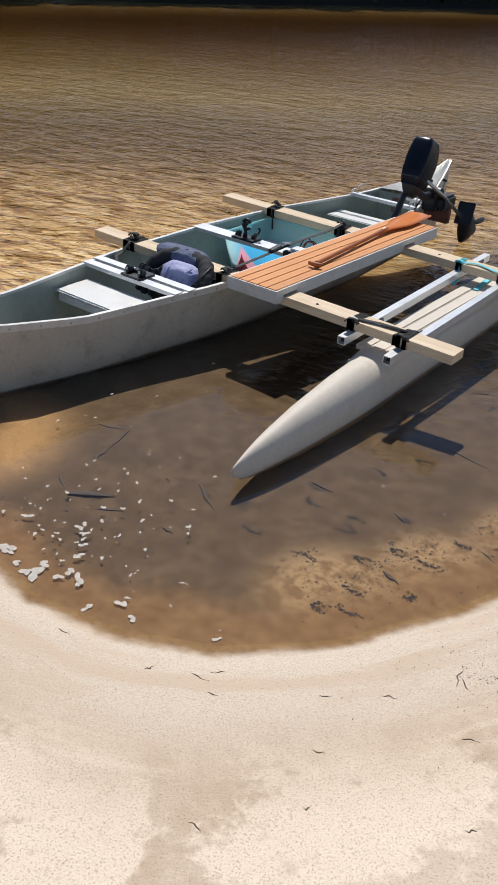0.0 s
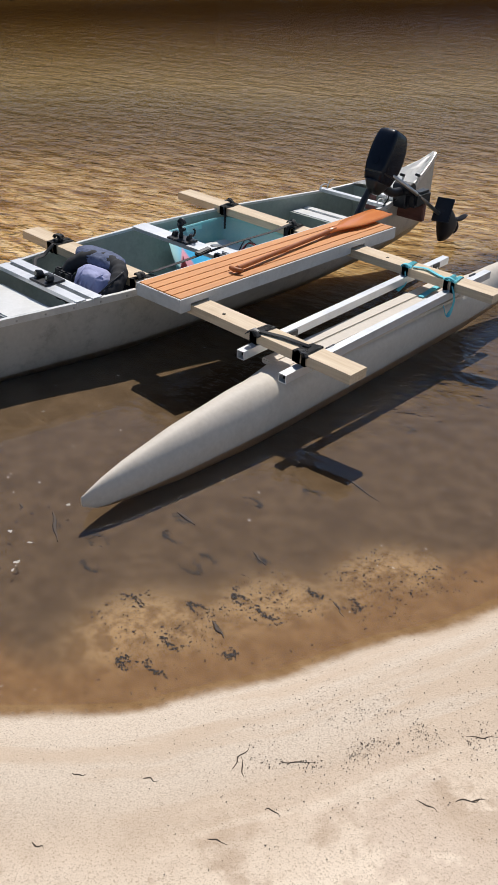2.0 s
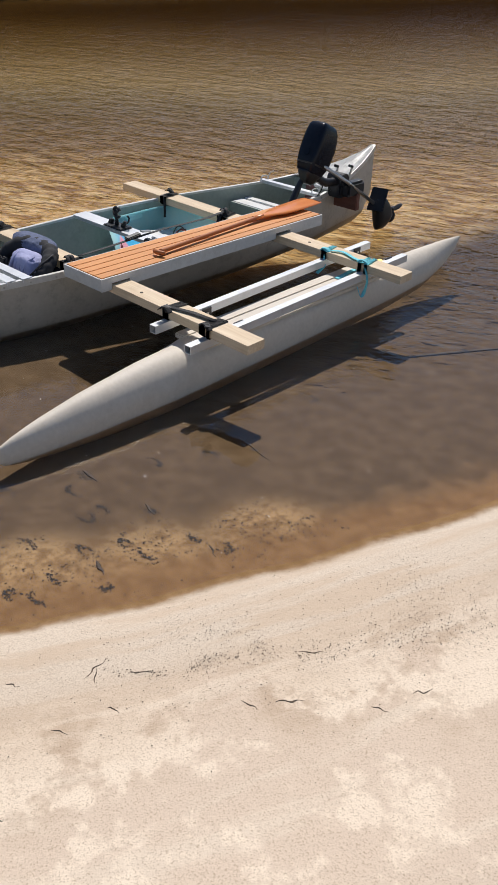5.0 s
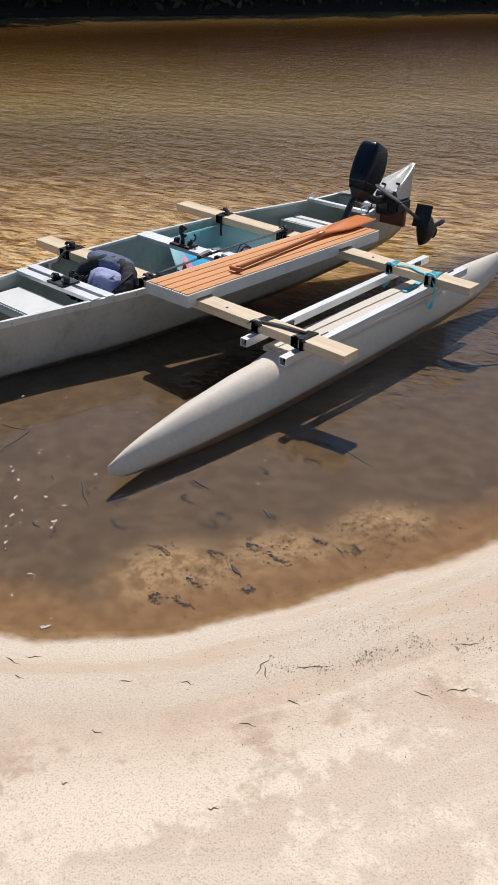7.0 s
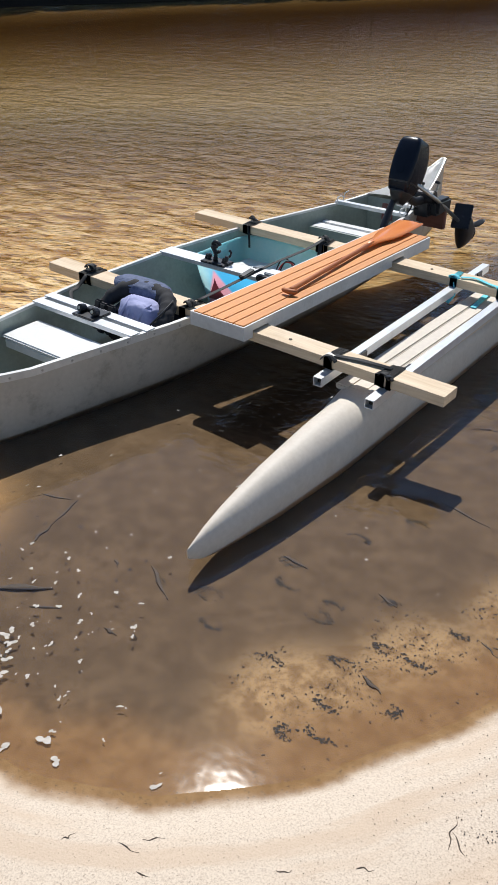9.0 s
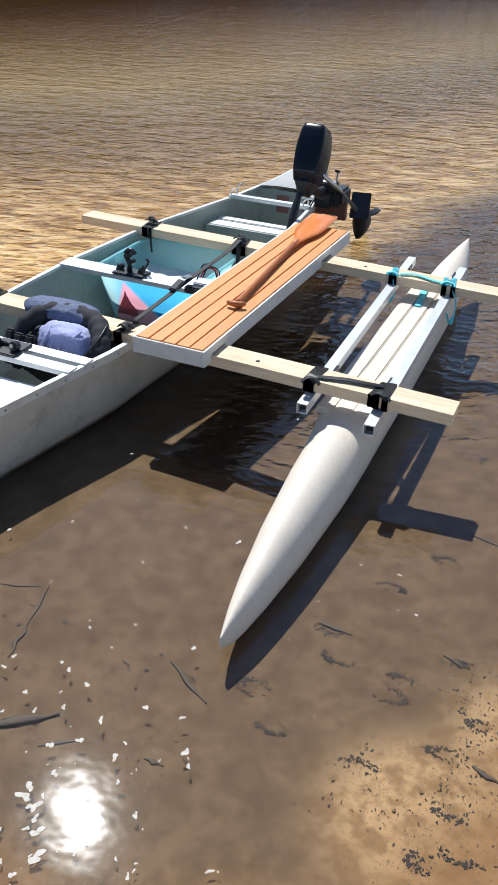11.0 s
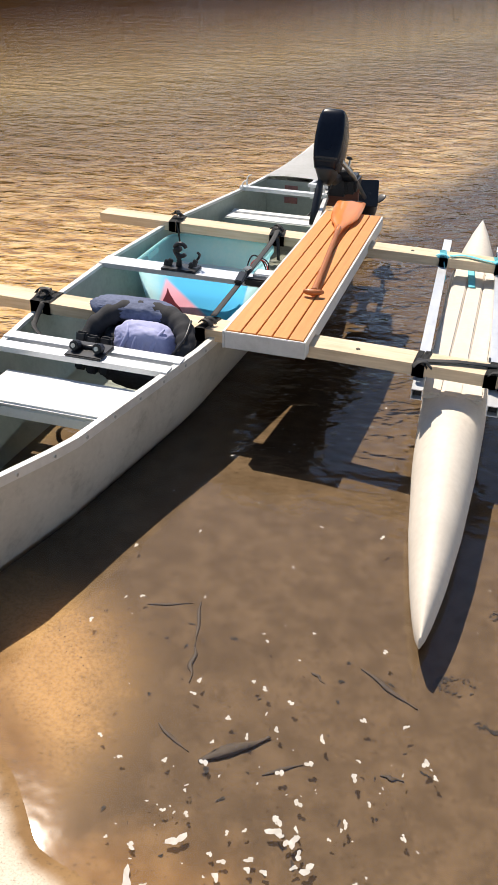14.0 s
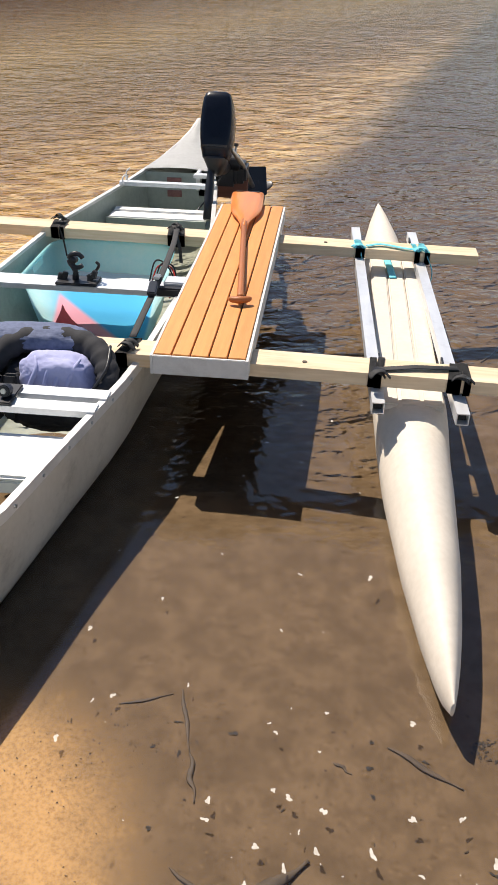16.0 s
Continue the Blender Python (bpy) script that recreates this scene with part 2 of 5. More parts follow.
def sand_material():
    """Cream sand when dry, brown in the wet rim, silt over it under shallow water, amber sand with painted caustics
    farther out.
    """
    m, n, l, p = graph("beach_sand")
    pos = n.new("ShaderNodeNewGeometry").outputs["Position"]
    xyz = n.new("ShaderNodeSeparateXYZ")
    l.new(pos, xyz.inputs[0])

    def noise_at(scale, detail=6, rough=0.6):
        t = n.new("ShaderNodeTexNoise")
        t.inputs["Scale"].default_value, t.inputs["Detail"].default_value, t.inputs["Roughness"].default_value = scale, detail, rough
        l.new(pos, t.inputs[0])
        return t.outputs[0]

    def ranged(v, a, b, c=0.0, d=1.0):
        r = n.new("ShaderNodeMapRange")
        r.interpolation_type = "SMOOTHSTEP"
        for k, x in zip((1, 2, 3, 4), (a, b, c, d)):
            r.inputs[k].default_value = x
        l.new(v, r.inputs[0])
        return r.outputs[0]

    def mixed(f, a, b):
        x = n.new("ShaderNodeMix")
        x.data_type = "RGBA"
        for k, v in ((0, f), (6, a), (7, b)):
            if isinstance(v, tuple):
                x.inputs[k].default_value = rgb(v)
            else:
                l.new(v, x.inputs[k])
        return x.outputs[2]

    def sums(a, b, k):
        x = n.new("ShaderNodeMath")
        x.operation = "MULTIPLY_ADD"
        l.new(b, x.inputs[0])
        x.inputs[1].default_value = k
        l.new(a, x.inputs[2])
        return x.outputs[0]

    def times(a, b):
        x = n.new("ShaderNodeMath")
        x.operation = "MULTIPLY"
        l.new(a, x.inputs[0])
        l.new(b, x.inputs[1])
        return x.outputs[0]

    mid, grain, patch, speck = noise_at(4, 7, 0.62), noise_at(240, 3), noise_at(15, 9, 0.72), noise_at(120, 5, 0.7)
    lift = n.new("ShaderNodeValue").outputs[0]
    lift.default_value = -0.0075
    # drying bands that run along the waterline
    shore = n.new("ShaderNodeVertexColor")
    shore.layer_name = "shore"
    off = n.new("ShaderNodeSeparateColor")
    l.new(shore.outputs[0], off.inputs[0])
    along = n.new("ShaderNodeCombineXYZ")
    for k, (v, f) in enumerate(((off.outputs[0], 11.0), (xyz.outputs[0], 1.3), (xyz.outputs[1], 1.3))):
        q = n.new("ShaderNodeMath")
        q.operation = "MULTIPLY"
        l.new(v, q.inputs[0])
        q.inputs[1].default_value = f
        l.new(q.outputs[0], along.inputs[k])
    band = n.new("ShaderNodeTexNoise")
    band.inputs["Scale"].default_value, band.inputs["Detail"].default_value, band.inputs["Roughness"].default_value = 1.0, 7, 0.6
    l.new(along.outputs[0], band.inputs[0])
    bands, blotch, dots = band.outputs[0], noise_at(2.6, 9, 0.6), noise_at(75, 6, 0.75)
    dry = mixed(ranged(patch, 0.38, 0.62), (0.50, 0.375, 0.265), (0.58, 0.45, 0.33))
    dry = mixed(ranged(sums(xyz.outputs[2], mid, 0.10), 0.105, 0.145), dry, (0.675, 0.545, 0.425))
    dry = mixed(ranged(bands, 0.52, 0.62, 0, 0.6), dry, (0.74, 0.63, 0.50))
    dry = mixed(times(ranged(sums(blotch, patch, 0.35), 0.655, 0.725, 0, 0.85), ranged(off.outputs[0], 0.25, 0.6)), dry, (0.84, 0.71, 0.56))
    dry = mixed(ranged(grain, 0.50, 0.68, 0, 0.6), dry, (0.36, 0.26, 0.17))
    dry = mixed(ranged(dots, 0.58, 0.74, 0, 0.35), dry, (0.34, 0.245, 0.16))
    dry = mixed(ranged(speck, 0.64, 0.74, 0, 0.4), dry, (0.10, 0.075, 0.055))
    z = sums(sums(sums(xyz.outputs[2], mid, 0.014), patch, 0.010), lift, 1.0)
    damp = mixed(ranged(grain, 0.4, 0.7), (0.68, 0.575, 0.455), (0.52, 0.42, 0.325))
    damp = mixed(ranged(bands, 0.45, 0.6, 0, 0.7), damp, (0.58, 0.445, 0.32))
    damp = mixed(ranged(speck, 0.60, 0.70, 0, 0.5), damp, (0.16, 0.13, 0.10))
    col = mixed(ranged(z, 0.045, 0.075), damp, dry)
    wet = mixed(ranged(patch, 0.3, 0.7), (0.22, 0.125, 0.055), (0.31, 0.19, 0.09))
    wet = mixed(ranged(speck, 0.52, 0.70, 0, 0.7), wet, (0.09, 0.062, 0.04))
    col = mixed(ranged(z, 0.008, 0.018), wet, col)
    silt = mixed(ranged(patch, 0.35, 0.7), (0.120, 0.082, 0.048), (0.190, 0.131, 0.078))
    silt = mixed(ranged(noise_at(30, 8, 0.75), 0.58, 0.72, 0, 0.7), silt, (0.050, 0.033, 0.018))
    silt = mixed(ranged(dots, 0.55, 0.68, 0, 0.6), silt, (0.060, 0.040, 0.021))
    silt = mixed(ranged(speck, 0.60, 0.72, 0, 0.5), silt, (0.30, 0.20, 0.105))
    amber = mixed(ranged(patch, 0.3, 0.7), (0.70, 0.49, 0.22), (0.80, 0.59, 0.29))
    amber = mixed(ranged(noise_at(0.8, 4), 0.45, 0.65, 0, 0.6), amber, (0.50, 0.325, 0.14))
    # caustic light under the ripples, painted as dark and bright rows on the amber
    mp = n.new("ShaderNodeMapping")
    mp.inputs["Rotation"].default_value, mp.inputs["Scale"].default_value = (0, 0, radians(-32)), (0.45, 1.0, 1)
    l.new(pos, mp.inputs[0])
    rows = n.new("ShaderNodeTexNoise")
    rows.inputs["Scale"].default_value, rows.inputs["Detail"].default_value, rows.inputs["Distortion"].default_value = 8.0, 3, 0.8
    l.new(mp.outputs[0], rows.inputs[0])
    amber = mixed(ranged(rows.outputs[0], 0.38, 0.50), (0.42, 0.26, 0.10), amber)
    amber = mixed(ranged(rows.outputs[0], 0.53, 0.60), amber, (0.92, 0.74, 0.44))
    line = sums(sums(xyz.outputs[0], xyz.outputs[1], -0.22), noise_at(1.6, 6), 0.9)   # the edge of the sand bar
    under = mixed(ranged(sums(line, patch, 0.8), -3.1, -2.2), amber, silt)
    spit = n.new("ShaderNodeVectorMath")
    spit.operation = "DISTANCE"
    spit.inputs[1].default_value = (-2.36, 1.42, 0)
    l.new(pos, spit.inputs[0])
    under = mixed(ranged(sums(spit.outputs["Value"], patch, 0.25), 0.36, 0.62), mixed(ranged(speck, 0.4, 0.7), (0.50, 0.32, 0.15), (0.36, 0.22, 0.10)), under)
    gold = mixed(ranged(patch, 0.42, 0.58), (0.25, 0.16, 0.08), (0.48, 0.335, 0.18))
    gold = mixed(ranged(speck, 0.55, 0.70, 0, 0.8), gold, (0.06, 0.042, 0.028))
    for spot in ((-0.86, 1.60, 0), (-0.66, 1.88, 0), (-0.50, 2.22, 0)):
        near = n.new("ShaderNodeVectorMath")
        near.operation = "DISTANCE"
        near.inputs[1].default_value = spot
        l.new(pos, near.inputs[0])
        under = mixed(ranged(sums(near.outputs["Value"], patch, 0.22), 0.22, 0.40), gold, under)
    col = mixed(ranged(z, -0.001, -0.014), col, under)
    # near-black ground on the far bank, the trees' shade painted into the soil colour
    away = n.new("ShaderNodeVectorMath")
    away.operation = "DOT_PRODUCT"
    away.inputs[1].default_value = (-0.94, 0.33, 0)
    l.new(pos, away.inputs[0])
    col = mixed(ranged(away.outputs["Value"], 24.0, 24.6), col, (0.022, 0.015, 0.010))
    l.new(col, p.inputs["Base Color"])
    l.new(ranged(z, 0.0, 0.05, 0.6, 0.9), p.inputs["Roughness"])
    l.new(ranged(z, 0.004, 0.02, 0.0, 0.4), p.inputs["Specular IOR Level"])
    b = n.new("ShaderNodeBump")
    b.inputs["Strength"].default_value, b.inputs["Distance"].default_value = 0.6, 0.008
    l.new(ranged(z, -0.015, 0.02, 0.12, 0.5), b.inputs["Strength"])
    l.new(sums(sums(sums(patch, mid, 1.5), grain, 0.2), dots, 0.25), b.inputs["Height"])
    l.new(b.outputs[0], p.inputs["Normal"])
    return m


def water_material():
    """Clear brown river water: what it swallows grows with the depth, and its ripples with the distance from the shore."""
    m, n, l, p = graph("river_water")
    n.remove(p)
    out = n["Material Output"]
    at = n.new("ShaderNodeVertexColor")
    at.layer_name = "water"
    parts = n.new("ShaderNodeSeparateColor")
    l.new(at.outputs[0], parts.inputs[0])
    depth, ripple = parts.outputs[0], parts.outputs[1]
    tint = n.new("ShaderNodeCombineColor")
    for k, base in enumerate((0.65, 0.58, 0.465)):
        w = n.new("ShaderNodeMath")
        w.operation = "POWER"
        w.inputs[0].default_value = base
        l.new(depth, w.inputs[1])
        l.new(w.outputs[0], tint.inputs[k])
    pos = n.new("ShaderNodeNewGeometry").outputs["Position"]

    def waves(sx, sy, scale, detail):
        mp = n.new("ShaderNodeMapping")
        mp.inputs["Rotation"].default_value = (0, 0, radians(-32))
        mp.inputs["Scale"].default_value = (sx, sy, 1)
        l.new(pos, mp.inputs[0])
        t = n.new("ShaderNodeTexNoise")
        t.inputs["Scale"].default_value, t.inputs["Detail"].default_value = scale, detail
        l.new(mp.outputs[0], t.inputs[0])
        return t.outputs[0]

    total = waves(0.8, 1.0, 30, 1)
    for sc, amp in ((13.0, 1.5), (6.0, 3.4), (2.2, 2.4), (0.5, 5.0)):
        s = n.new("ShaderNodeMath")
        s.operation = "MULTIPLY_ADD"
        l.new(waves(0.55, 1.0, sc, 2), s.inputs[0])
        s.inputs[1].default_value = amp
        l.new(total, s.inputs[2])
        total = s.outputs[0]
    bump = n.new("ShaderNodeBump")
    bump.inputs["Distance"].default_value = 0.008
    l.new(ripple, bump.inputs["Strength"])
    l.new(total, bump.inputs["Height"])
    clear = n.new("ShaderNodeBsdfTransparent")
    l.new(tint.outputs[0], clear.inputs[0])
    silty = n.new("ShaderNodeBsdfDiffuse")
    body_tone = n.new("ShaderNodeMix")
    body_tone.data_type, body_tone.blend_type = "RGBA", "MULTIPLY"
    body_tone.inputs[0].default_value = 1.0
    body_tone.inputs[6].default_value = rgb((0.95, 0.72, 0.37))
    l.new(tint.outputs[0], body_tone.inputs[7])
    l.new(body_tone.outputs[2], silty.inputs[0])
    deep = n.new("ShaderNodeBump")
    deep.inputs["Distance"].default_value = 0.012
    l.new(ripple, deep.inputs["Strength"])
    l.new(total, deep.inputs["Height"])
    l.new(deep.outputs[0], silty.inputs["Normal"])
    cloud = n.new("ShaderNodeMapRange")
    cloud.inputs[1].default_value, cloud.inputs[2].default_value, cloud.inputs[4].default_value = 0.2, 1.0, 0.6
    l.new(depth, cloud.inputs[0])
    body = n.new("ShaderNodeMixShader")
    l.new(cloud.outputs[0], body.inputs[0])
    l.new(clear.outputs[0], body.inputs[1])
    l.new(silty.outputs[0], body.inputs[2])
    gloss = n.new("ShaderNodeBsdfGlossy")
    gloss.inputs["Roughness"].default_value = 0.045
    l.new(bump.outputs[0], gloss.inputs["Normal"])
    fr = n.new("ShaderNodeFresnel")
    fr.inputs[0].default_value = 1.55
    l.new(bump.outputs[0], fr.inputs["Normal"])
    top = n.new("ShaderNodeMixShader")
    l.new(fr.outputs[0], top.inputs[0])
    l.new(body.outputs[0], top.inputs[1])
    l.new(gloss.outputs[0], top.inputs[2])
    l.new(top.outputs[0], out.inputs[0])
    return m


M_SAND, M_WATER = sand_material(), water_material()

# ---- building helpers ----
ORIGIN = {}


def thing(name, base, label, category, group="", kind=""):
    """An Empty at the base of a thing that has parts."""
    ob = new(name)
    ob.empty_display_size = 0.1
    ob.location = base
    ORIGIN[ob.name] = Vector(base)
    return tagged(ob, label, category, group, kind)


def part(name, bm, material, parent=None, label="", smooth=False, bevel=0.0):
    """Links a bmesh, given in world coordinates, as one mesh object under a thing or a part."""
    if bevel:
        bmesh.ops.bevel(bm, geom=bm.edges[:], offset=bevel, segments=2, affect="EDGES", clamp_overlap=True)
    bmesh.ops.recalc_face_normals(bm, faces=bm.faces[:])
    base = ORIGIN[parent.name] if parent else None
    if base is None:
        lo = [min(v.co[k] for v in bm.verts) for k in range(3)]
        hi = [max(v.co[k] for v in bm.verts) for k in range(3)]
        base = Vector(((lo[0] + hi[0]) / 2, (lo[1] + hi[1]) / 2, lo[2]))
    bm.transform(Matrix.Translation(-base))
    me = bpy.data.meshes.new(name)
    bm.to_mesh(me)
    bm.free()
    for poly in me.polygons:
        poly.use_smooth = smooth
    for m in material if isinstance(material, (list, tuple)) else (material,):
        me.materials.append(m)
    ob = new(name, me)
    if parent:
        ob.parent = parent
    else:
        ob.location = base
    ORIGIN[ob.name] = base
    if label:
        ob["label"] = label
    return ob


def box(x0, x1, y0, y1, z0, z1, bm=None, m=None):
    bm = bm or bmesh.new()
    mat = Matrix.Translation(((x0 + x1) / 2, (y0 + y1) / 2, (z0 + z1) / 2)) @ Matrix.Diagonal((x1 - x0, y1 - y0, z1 - z0, 1))
    bmesh.ops.create_cube(bm, size=1, matrix=(m or Matrix()) @ mat)
    return bm


def turned(at, rx=0, ry=0, rz=0):
    return pose(*at, rx, ry, rz)


def loft(rings, bm=None, closed=True, caps=True):
    """Faces between rings of points, each ring with the same count."""
    bm = bm or bmesh.new()
    rows = [[bm.verts.new(p) for p in ring] for ring in rings]
    n = len(rows[0])
    for a, b in zip(rows, rows[1:]):
        for i in range(n if closed else n - 1):
            j = (i + 1) % n
            bm.faces.new((a[i], a[j], b[j], b[i]))
    if caps and closed:
        bm.faces.new(rows[0][::-1])
        bm.faces.new(rows[-1])
    return bm


def smooth_line(points, steps=6):
    """Catmull-Rom points along a line."""
    p = [Vector(q) for q in points]
    p = [p[0] * 2 - p[1], *p, p[-1] * 2 - p[-2]]
    out = []
    for a, b, c, d in zip(p, p[1:], p[2:], p[3:]):
        for k in range(steps):
            t = k / steps
            out.append(0.5 * (2 * b + (c - a) * t + (2 * a - 5 * b + 4 * c - d) * t * t + (3 * b - a - 3 * c + d) * t ** 3))
    return out + [p[-2]]


def sweep(points, radius, sides=8, bm=None, flat=1.0, up=(0, 0, 1)):
    """A tube, or with flat below 1 a band, along a line; radius may be a list."""
    pts = [Vector(p) for p in points]
    rings = []
    for i, p in enumerate(pts):
        d = (pts[min(i + 1, len(pts) - 1)] - pts[max(i - 1, 0)]).normalized()
        side = d.cross(Vector(up))
        if side.length < 1e-3:
            side = d.cross(Vector((1, 0, 0)))
        side.normalize()
        top = side.cross(d)
        r = radius[i] if isinstance(radius, (list, tuple)) else radius
        rings.append([p + side * r * math.cos(2 * math.pi * k / sides) + top * r * flat * math.sin(2 * math.pi * k / sides) for k in range(sides)])
    return loft(rings, bm)


def disc(at, way, radius, length, sides=20, bm=None, r2=None):
    bm = bm or bmesh.new()
    q = Vector(way).normalized().to_track_quat("Z", "Y").to_matrix().to_4x4()
    bmesh.ops.create_cone(bm, cap_ends=True, segments=sides, radius1=radius, radius2=radius if r2 is None else r2, depth=length,
                          matrix=Matrix.Translation(at) @ q)
    return bm


def interp(x, xs, ys):
    return float(np.interp(x, xs, ys))


# ---- ground and water ----
SHORE = [(-60, -95), (-9, -9), (-4, -0.4), (-3.1, 0.95), (-2.7, 1.5), (-2.42, 1.72), (-2.18, 1.66), (-2.05, 1.45), (-1.93, 1.2), (-1.7, 1.07), (-1.44, 1.02),
         (-1.2, 1.08), (-0.95, 1.19), (-0.69, 1.46), (-0.58, 1.7), (-0.45, 2.03), (-0.31, 2.34), (-0.14, 2.73), (0.5, 4.1), (4, 12), (40, 92)]


def shore_distance(x, y):
    """Metres from the waterline, above 0 on the beach."""
    best = np.full(x.shape, 1e9)
    side = np.full(x.shape, 1.0)
    for (ax, ay), (bx, by) in zip(SHORE, SHORE[1:]):
        dx, dy = bx - ax, by - ay
        t = np.clip(((x - ax) * dx + (y - ay) * dy) / (dx * dx + dy * dy), 0, 1)
        d = np.hypot(x - ax - t * dx, y - ay - t * dy)
        s = np.where(dx * (y - ay) - dy * (x - ax) < 0, 1.0, -1.0)
        # at a corner the segment that faces the point decides
        closer = d < best - 1e-9
        side = np.where(closer, s, side)
        best = np.where(closer, d, best)
    return best * inside_sign(x, y)


def inside_sign(x, y):
    ring = SHORE + [(400, 92), (400, -400), (-60, -400)]
    inside = np.zeros(x.shape, bool)
    for (ax, ay), (bx, by) in zip(ring, ring[1:] + ring[:1]):
        hit = ((ay > y) != (by > y)) & (x < (bx - ax) * (y - ay) / ((by - ay) or 1e-9) + ax)
        inside ^= hit
    return np.where(inside, 1.0, -1.0)


def ground_height(x, y):
    d = shore_distance(x, y)
    d = d + 0.03 * np.sin(3.1 * x + 1.3) * np.sin(2.7 * y + 0.4) + 0.012 * np.sin(11 * x + y) * np.sin(9 * y - 2 * x)
    z = np.interp(d, [-30, -14, -9, -5, -3, -1.6, -0.9, -0.45, -0.15, 0, 0.12, 0.4, 1, 3, 10, 60, 400],
                  [-2.6, -1.35, -0.85, -0.45, -0.25, -0.12, -0.050, -0.026, -0.012, 0, 0.028, 0.068, 0.11, 0.18, 0.4, 1.2, 5])
    z = z + np.clip(d, 0, 1) * 0.02 * np.sin(2.3 * x + 0.8 * y) * np.sin(1.9 * y - x)
    z = z - 0.042 * np.exp(-((x + 2.36) ** 2 + (y - 1.42) ** 2) / (2 * 0.27 ** 2)) * np.clip((z + 0.05) / 0.04, 0, 1)
    e = (x + 18.6) * -0.94 + (y - 22) * 0.33
    far = np.interp(e, [-8, -3, 0, 1, 4, 40, 400], [-2.5, -0.9, 0, 0.5, 1.4, 3, 10])
    return np.maximum(z, far), d


def grid_axis(lo, hi, step, far):
    inner = np.arange(lo, hi + step / 2, step)
    grow = step * 1.35 ** np.arange(1, 60)
    out = np.cumsum(grow)
    out = out[out < far]
    return np.concatenate([lo - out[::-1], inner, hi + out])


def sheet(name, xs, ys, zs, material):
    nx, ny = len(xs), len(ys)
    gx, gy = np.meshgrid(xs, ys)
    verts = np.stack([gx, gy, zs], -1).reshape(-1, 3)
    i = np.arange(nx * ny).reshape(ny, nx)
    quads = np.stack([i[:-1, :-1], i[:-1, 1:], i[1:, 1:], i[1:, :-1]], -1).reshape(-1, 4)
    me = bpy.data.meshes.new(name)
    me.from_pydata(verts.tolist(), [], quads.tolist())
    me.polygons.foreach_set("use_smooth", np.ones(len(quads), bool))
    me.materials.append(material)
    return new(name, me)


gxs, gys = grid_axis(-3.4, 1.6, 0.025, 400), grid_axis(-0.6, 5.0, 0.025, 400)
GX, GY = np.meshgrid(gxs, gys)
GZ, GD = ground_height(GX, GY)
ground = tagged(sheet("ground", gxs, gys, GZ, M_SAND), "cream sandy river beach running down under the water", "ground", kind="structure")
water = tagged(sheet("water", gxs, gys, np.zeros(GX.shape), M_WATER), "clear brown river water with small ripples over sand", "water", kind="structure")
layer = water.data.color_attributes.new("water", "FLOAT_COLOR", "POINT")
tone = np.zeros((GX.size, 4), np.float32)
tone[:, 0] = (np.clip(-GZ, 0, 3) * np.clip(1 + (-GD - 5.5) / 4.5, 1, 3.2)).ravel()   # depth overstated in midstream, a painted dark for the far bank's reflection
bar = 1 / (1 + np.exp((GX + 2.35 - 0.22 * (GY - 5.5)) / 0.35))
calm = np.clip((-GD - 0.50) / 1.0, 0, 1) * (0.75 + 0.25 * bar)
tone[:, 1] = np.clip(calm, 0.028, 1).ravel()
tone[:, 3] = 1
layer.data.foreach_set("color", tone.ravel())


layer = ground.data.color_attributes.new("shore", "FLOAT_COLOR", "POINT")
tone = np.ones((GX.size, 4), np.float32)
tone[:, 0] = GD.ravel()
layer.data.foreach_set("color", tone.ravel())


def ground_z(x, y):
    return float(ground_height(np.array([x]), np.array([y]))[0][0])

# ---- canoe ----
CY0, CY1 = 1.28, 5.27
CU = [0, 0.3, 0.635, 0.8, 0.9, 0.96, 1.0]
CHW = [0.335, 0.318, 0.212, 0.125, 0.066, 0.030, 0.008]
CGZ = [0.262, 0.256, 0.252, 0.283, 0.325, 0.362, 0.400]
CKZ = [-0.085, -0.085, -0.080, -0.070, -0.055, -0.020, 0.090]


def canoe_axis(y):
    return -2.50 + 0.04 * (y - 3.2)


def canoe_at(y):
    u = abs(y - (CY0 + CY1) / 2) / ((CY1 - CY0) / 2)
    u = min(u, 1.0)
    return canoe_axis(y), interp(u, CU, CHW), interp(u, CU, CGZ), interp(u, CU, CKZ)


def smooth_stations(n):
    return [CY0 + (CY1 - CY0) * (0.5 - 0.5 * math.cos(math.pi * k / n)) for k in range(n + 1)]


def canoe_ring(y, inset=0.0, drop=0.0, count=25):
    cx, hw, gz, kz = canoe_at(y)
    hw, gz, kz = max(hw - inset, 0.002), gz - drop, kz + inset
    pts = []
    for k in range(count):
        a = math.pi * k / (count - 1)
        c, s = math.cos(a), math.sin(a)
        pts.append((cx + hw * math.copysign(abs(c) ** 0.55, c), y, gz - (gz - kz) * s ** 0.8))
    return pts


def gunwale(side):
    """A flat metal strip along the sheer, with its outer lip."""
    rings = []
    for y in smooth_stations(56):
        cx, hw, gz, kz = canoe_at(y)
        x = cx + side * hw
        o, i = side * 0.007, -side * min(0.011, hw * 0.9)
        rings.append([(x + o, y, gz - 0.022), (x + o, y, gz + 0.006), (x + i, y, gz + 0.006), (x + i, y, gz - 0.006), (x + o * 0.3, y, gz - 0.006), (x + o * 0.3, y, gz - 0.022)])
    return loft(rings)


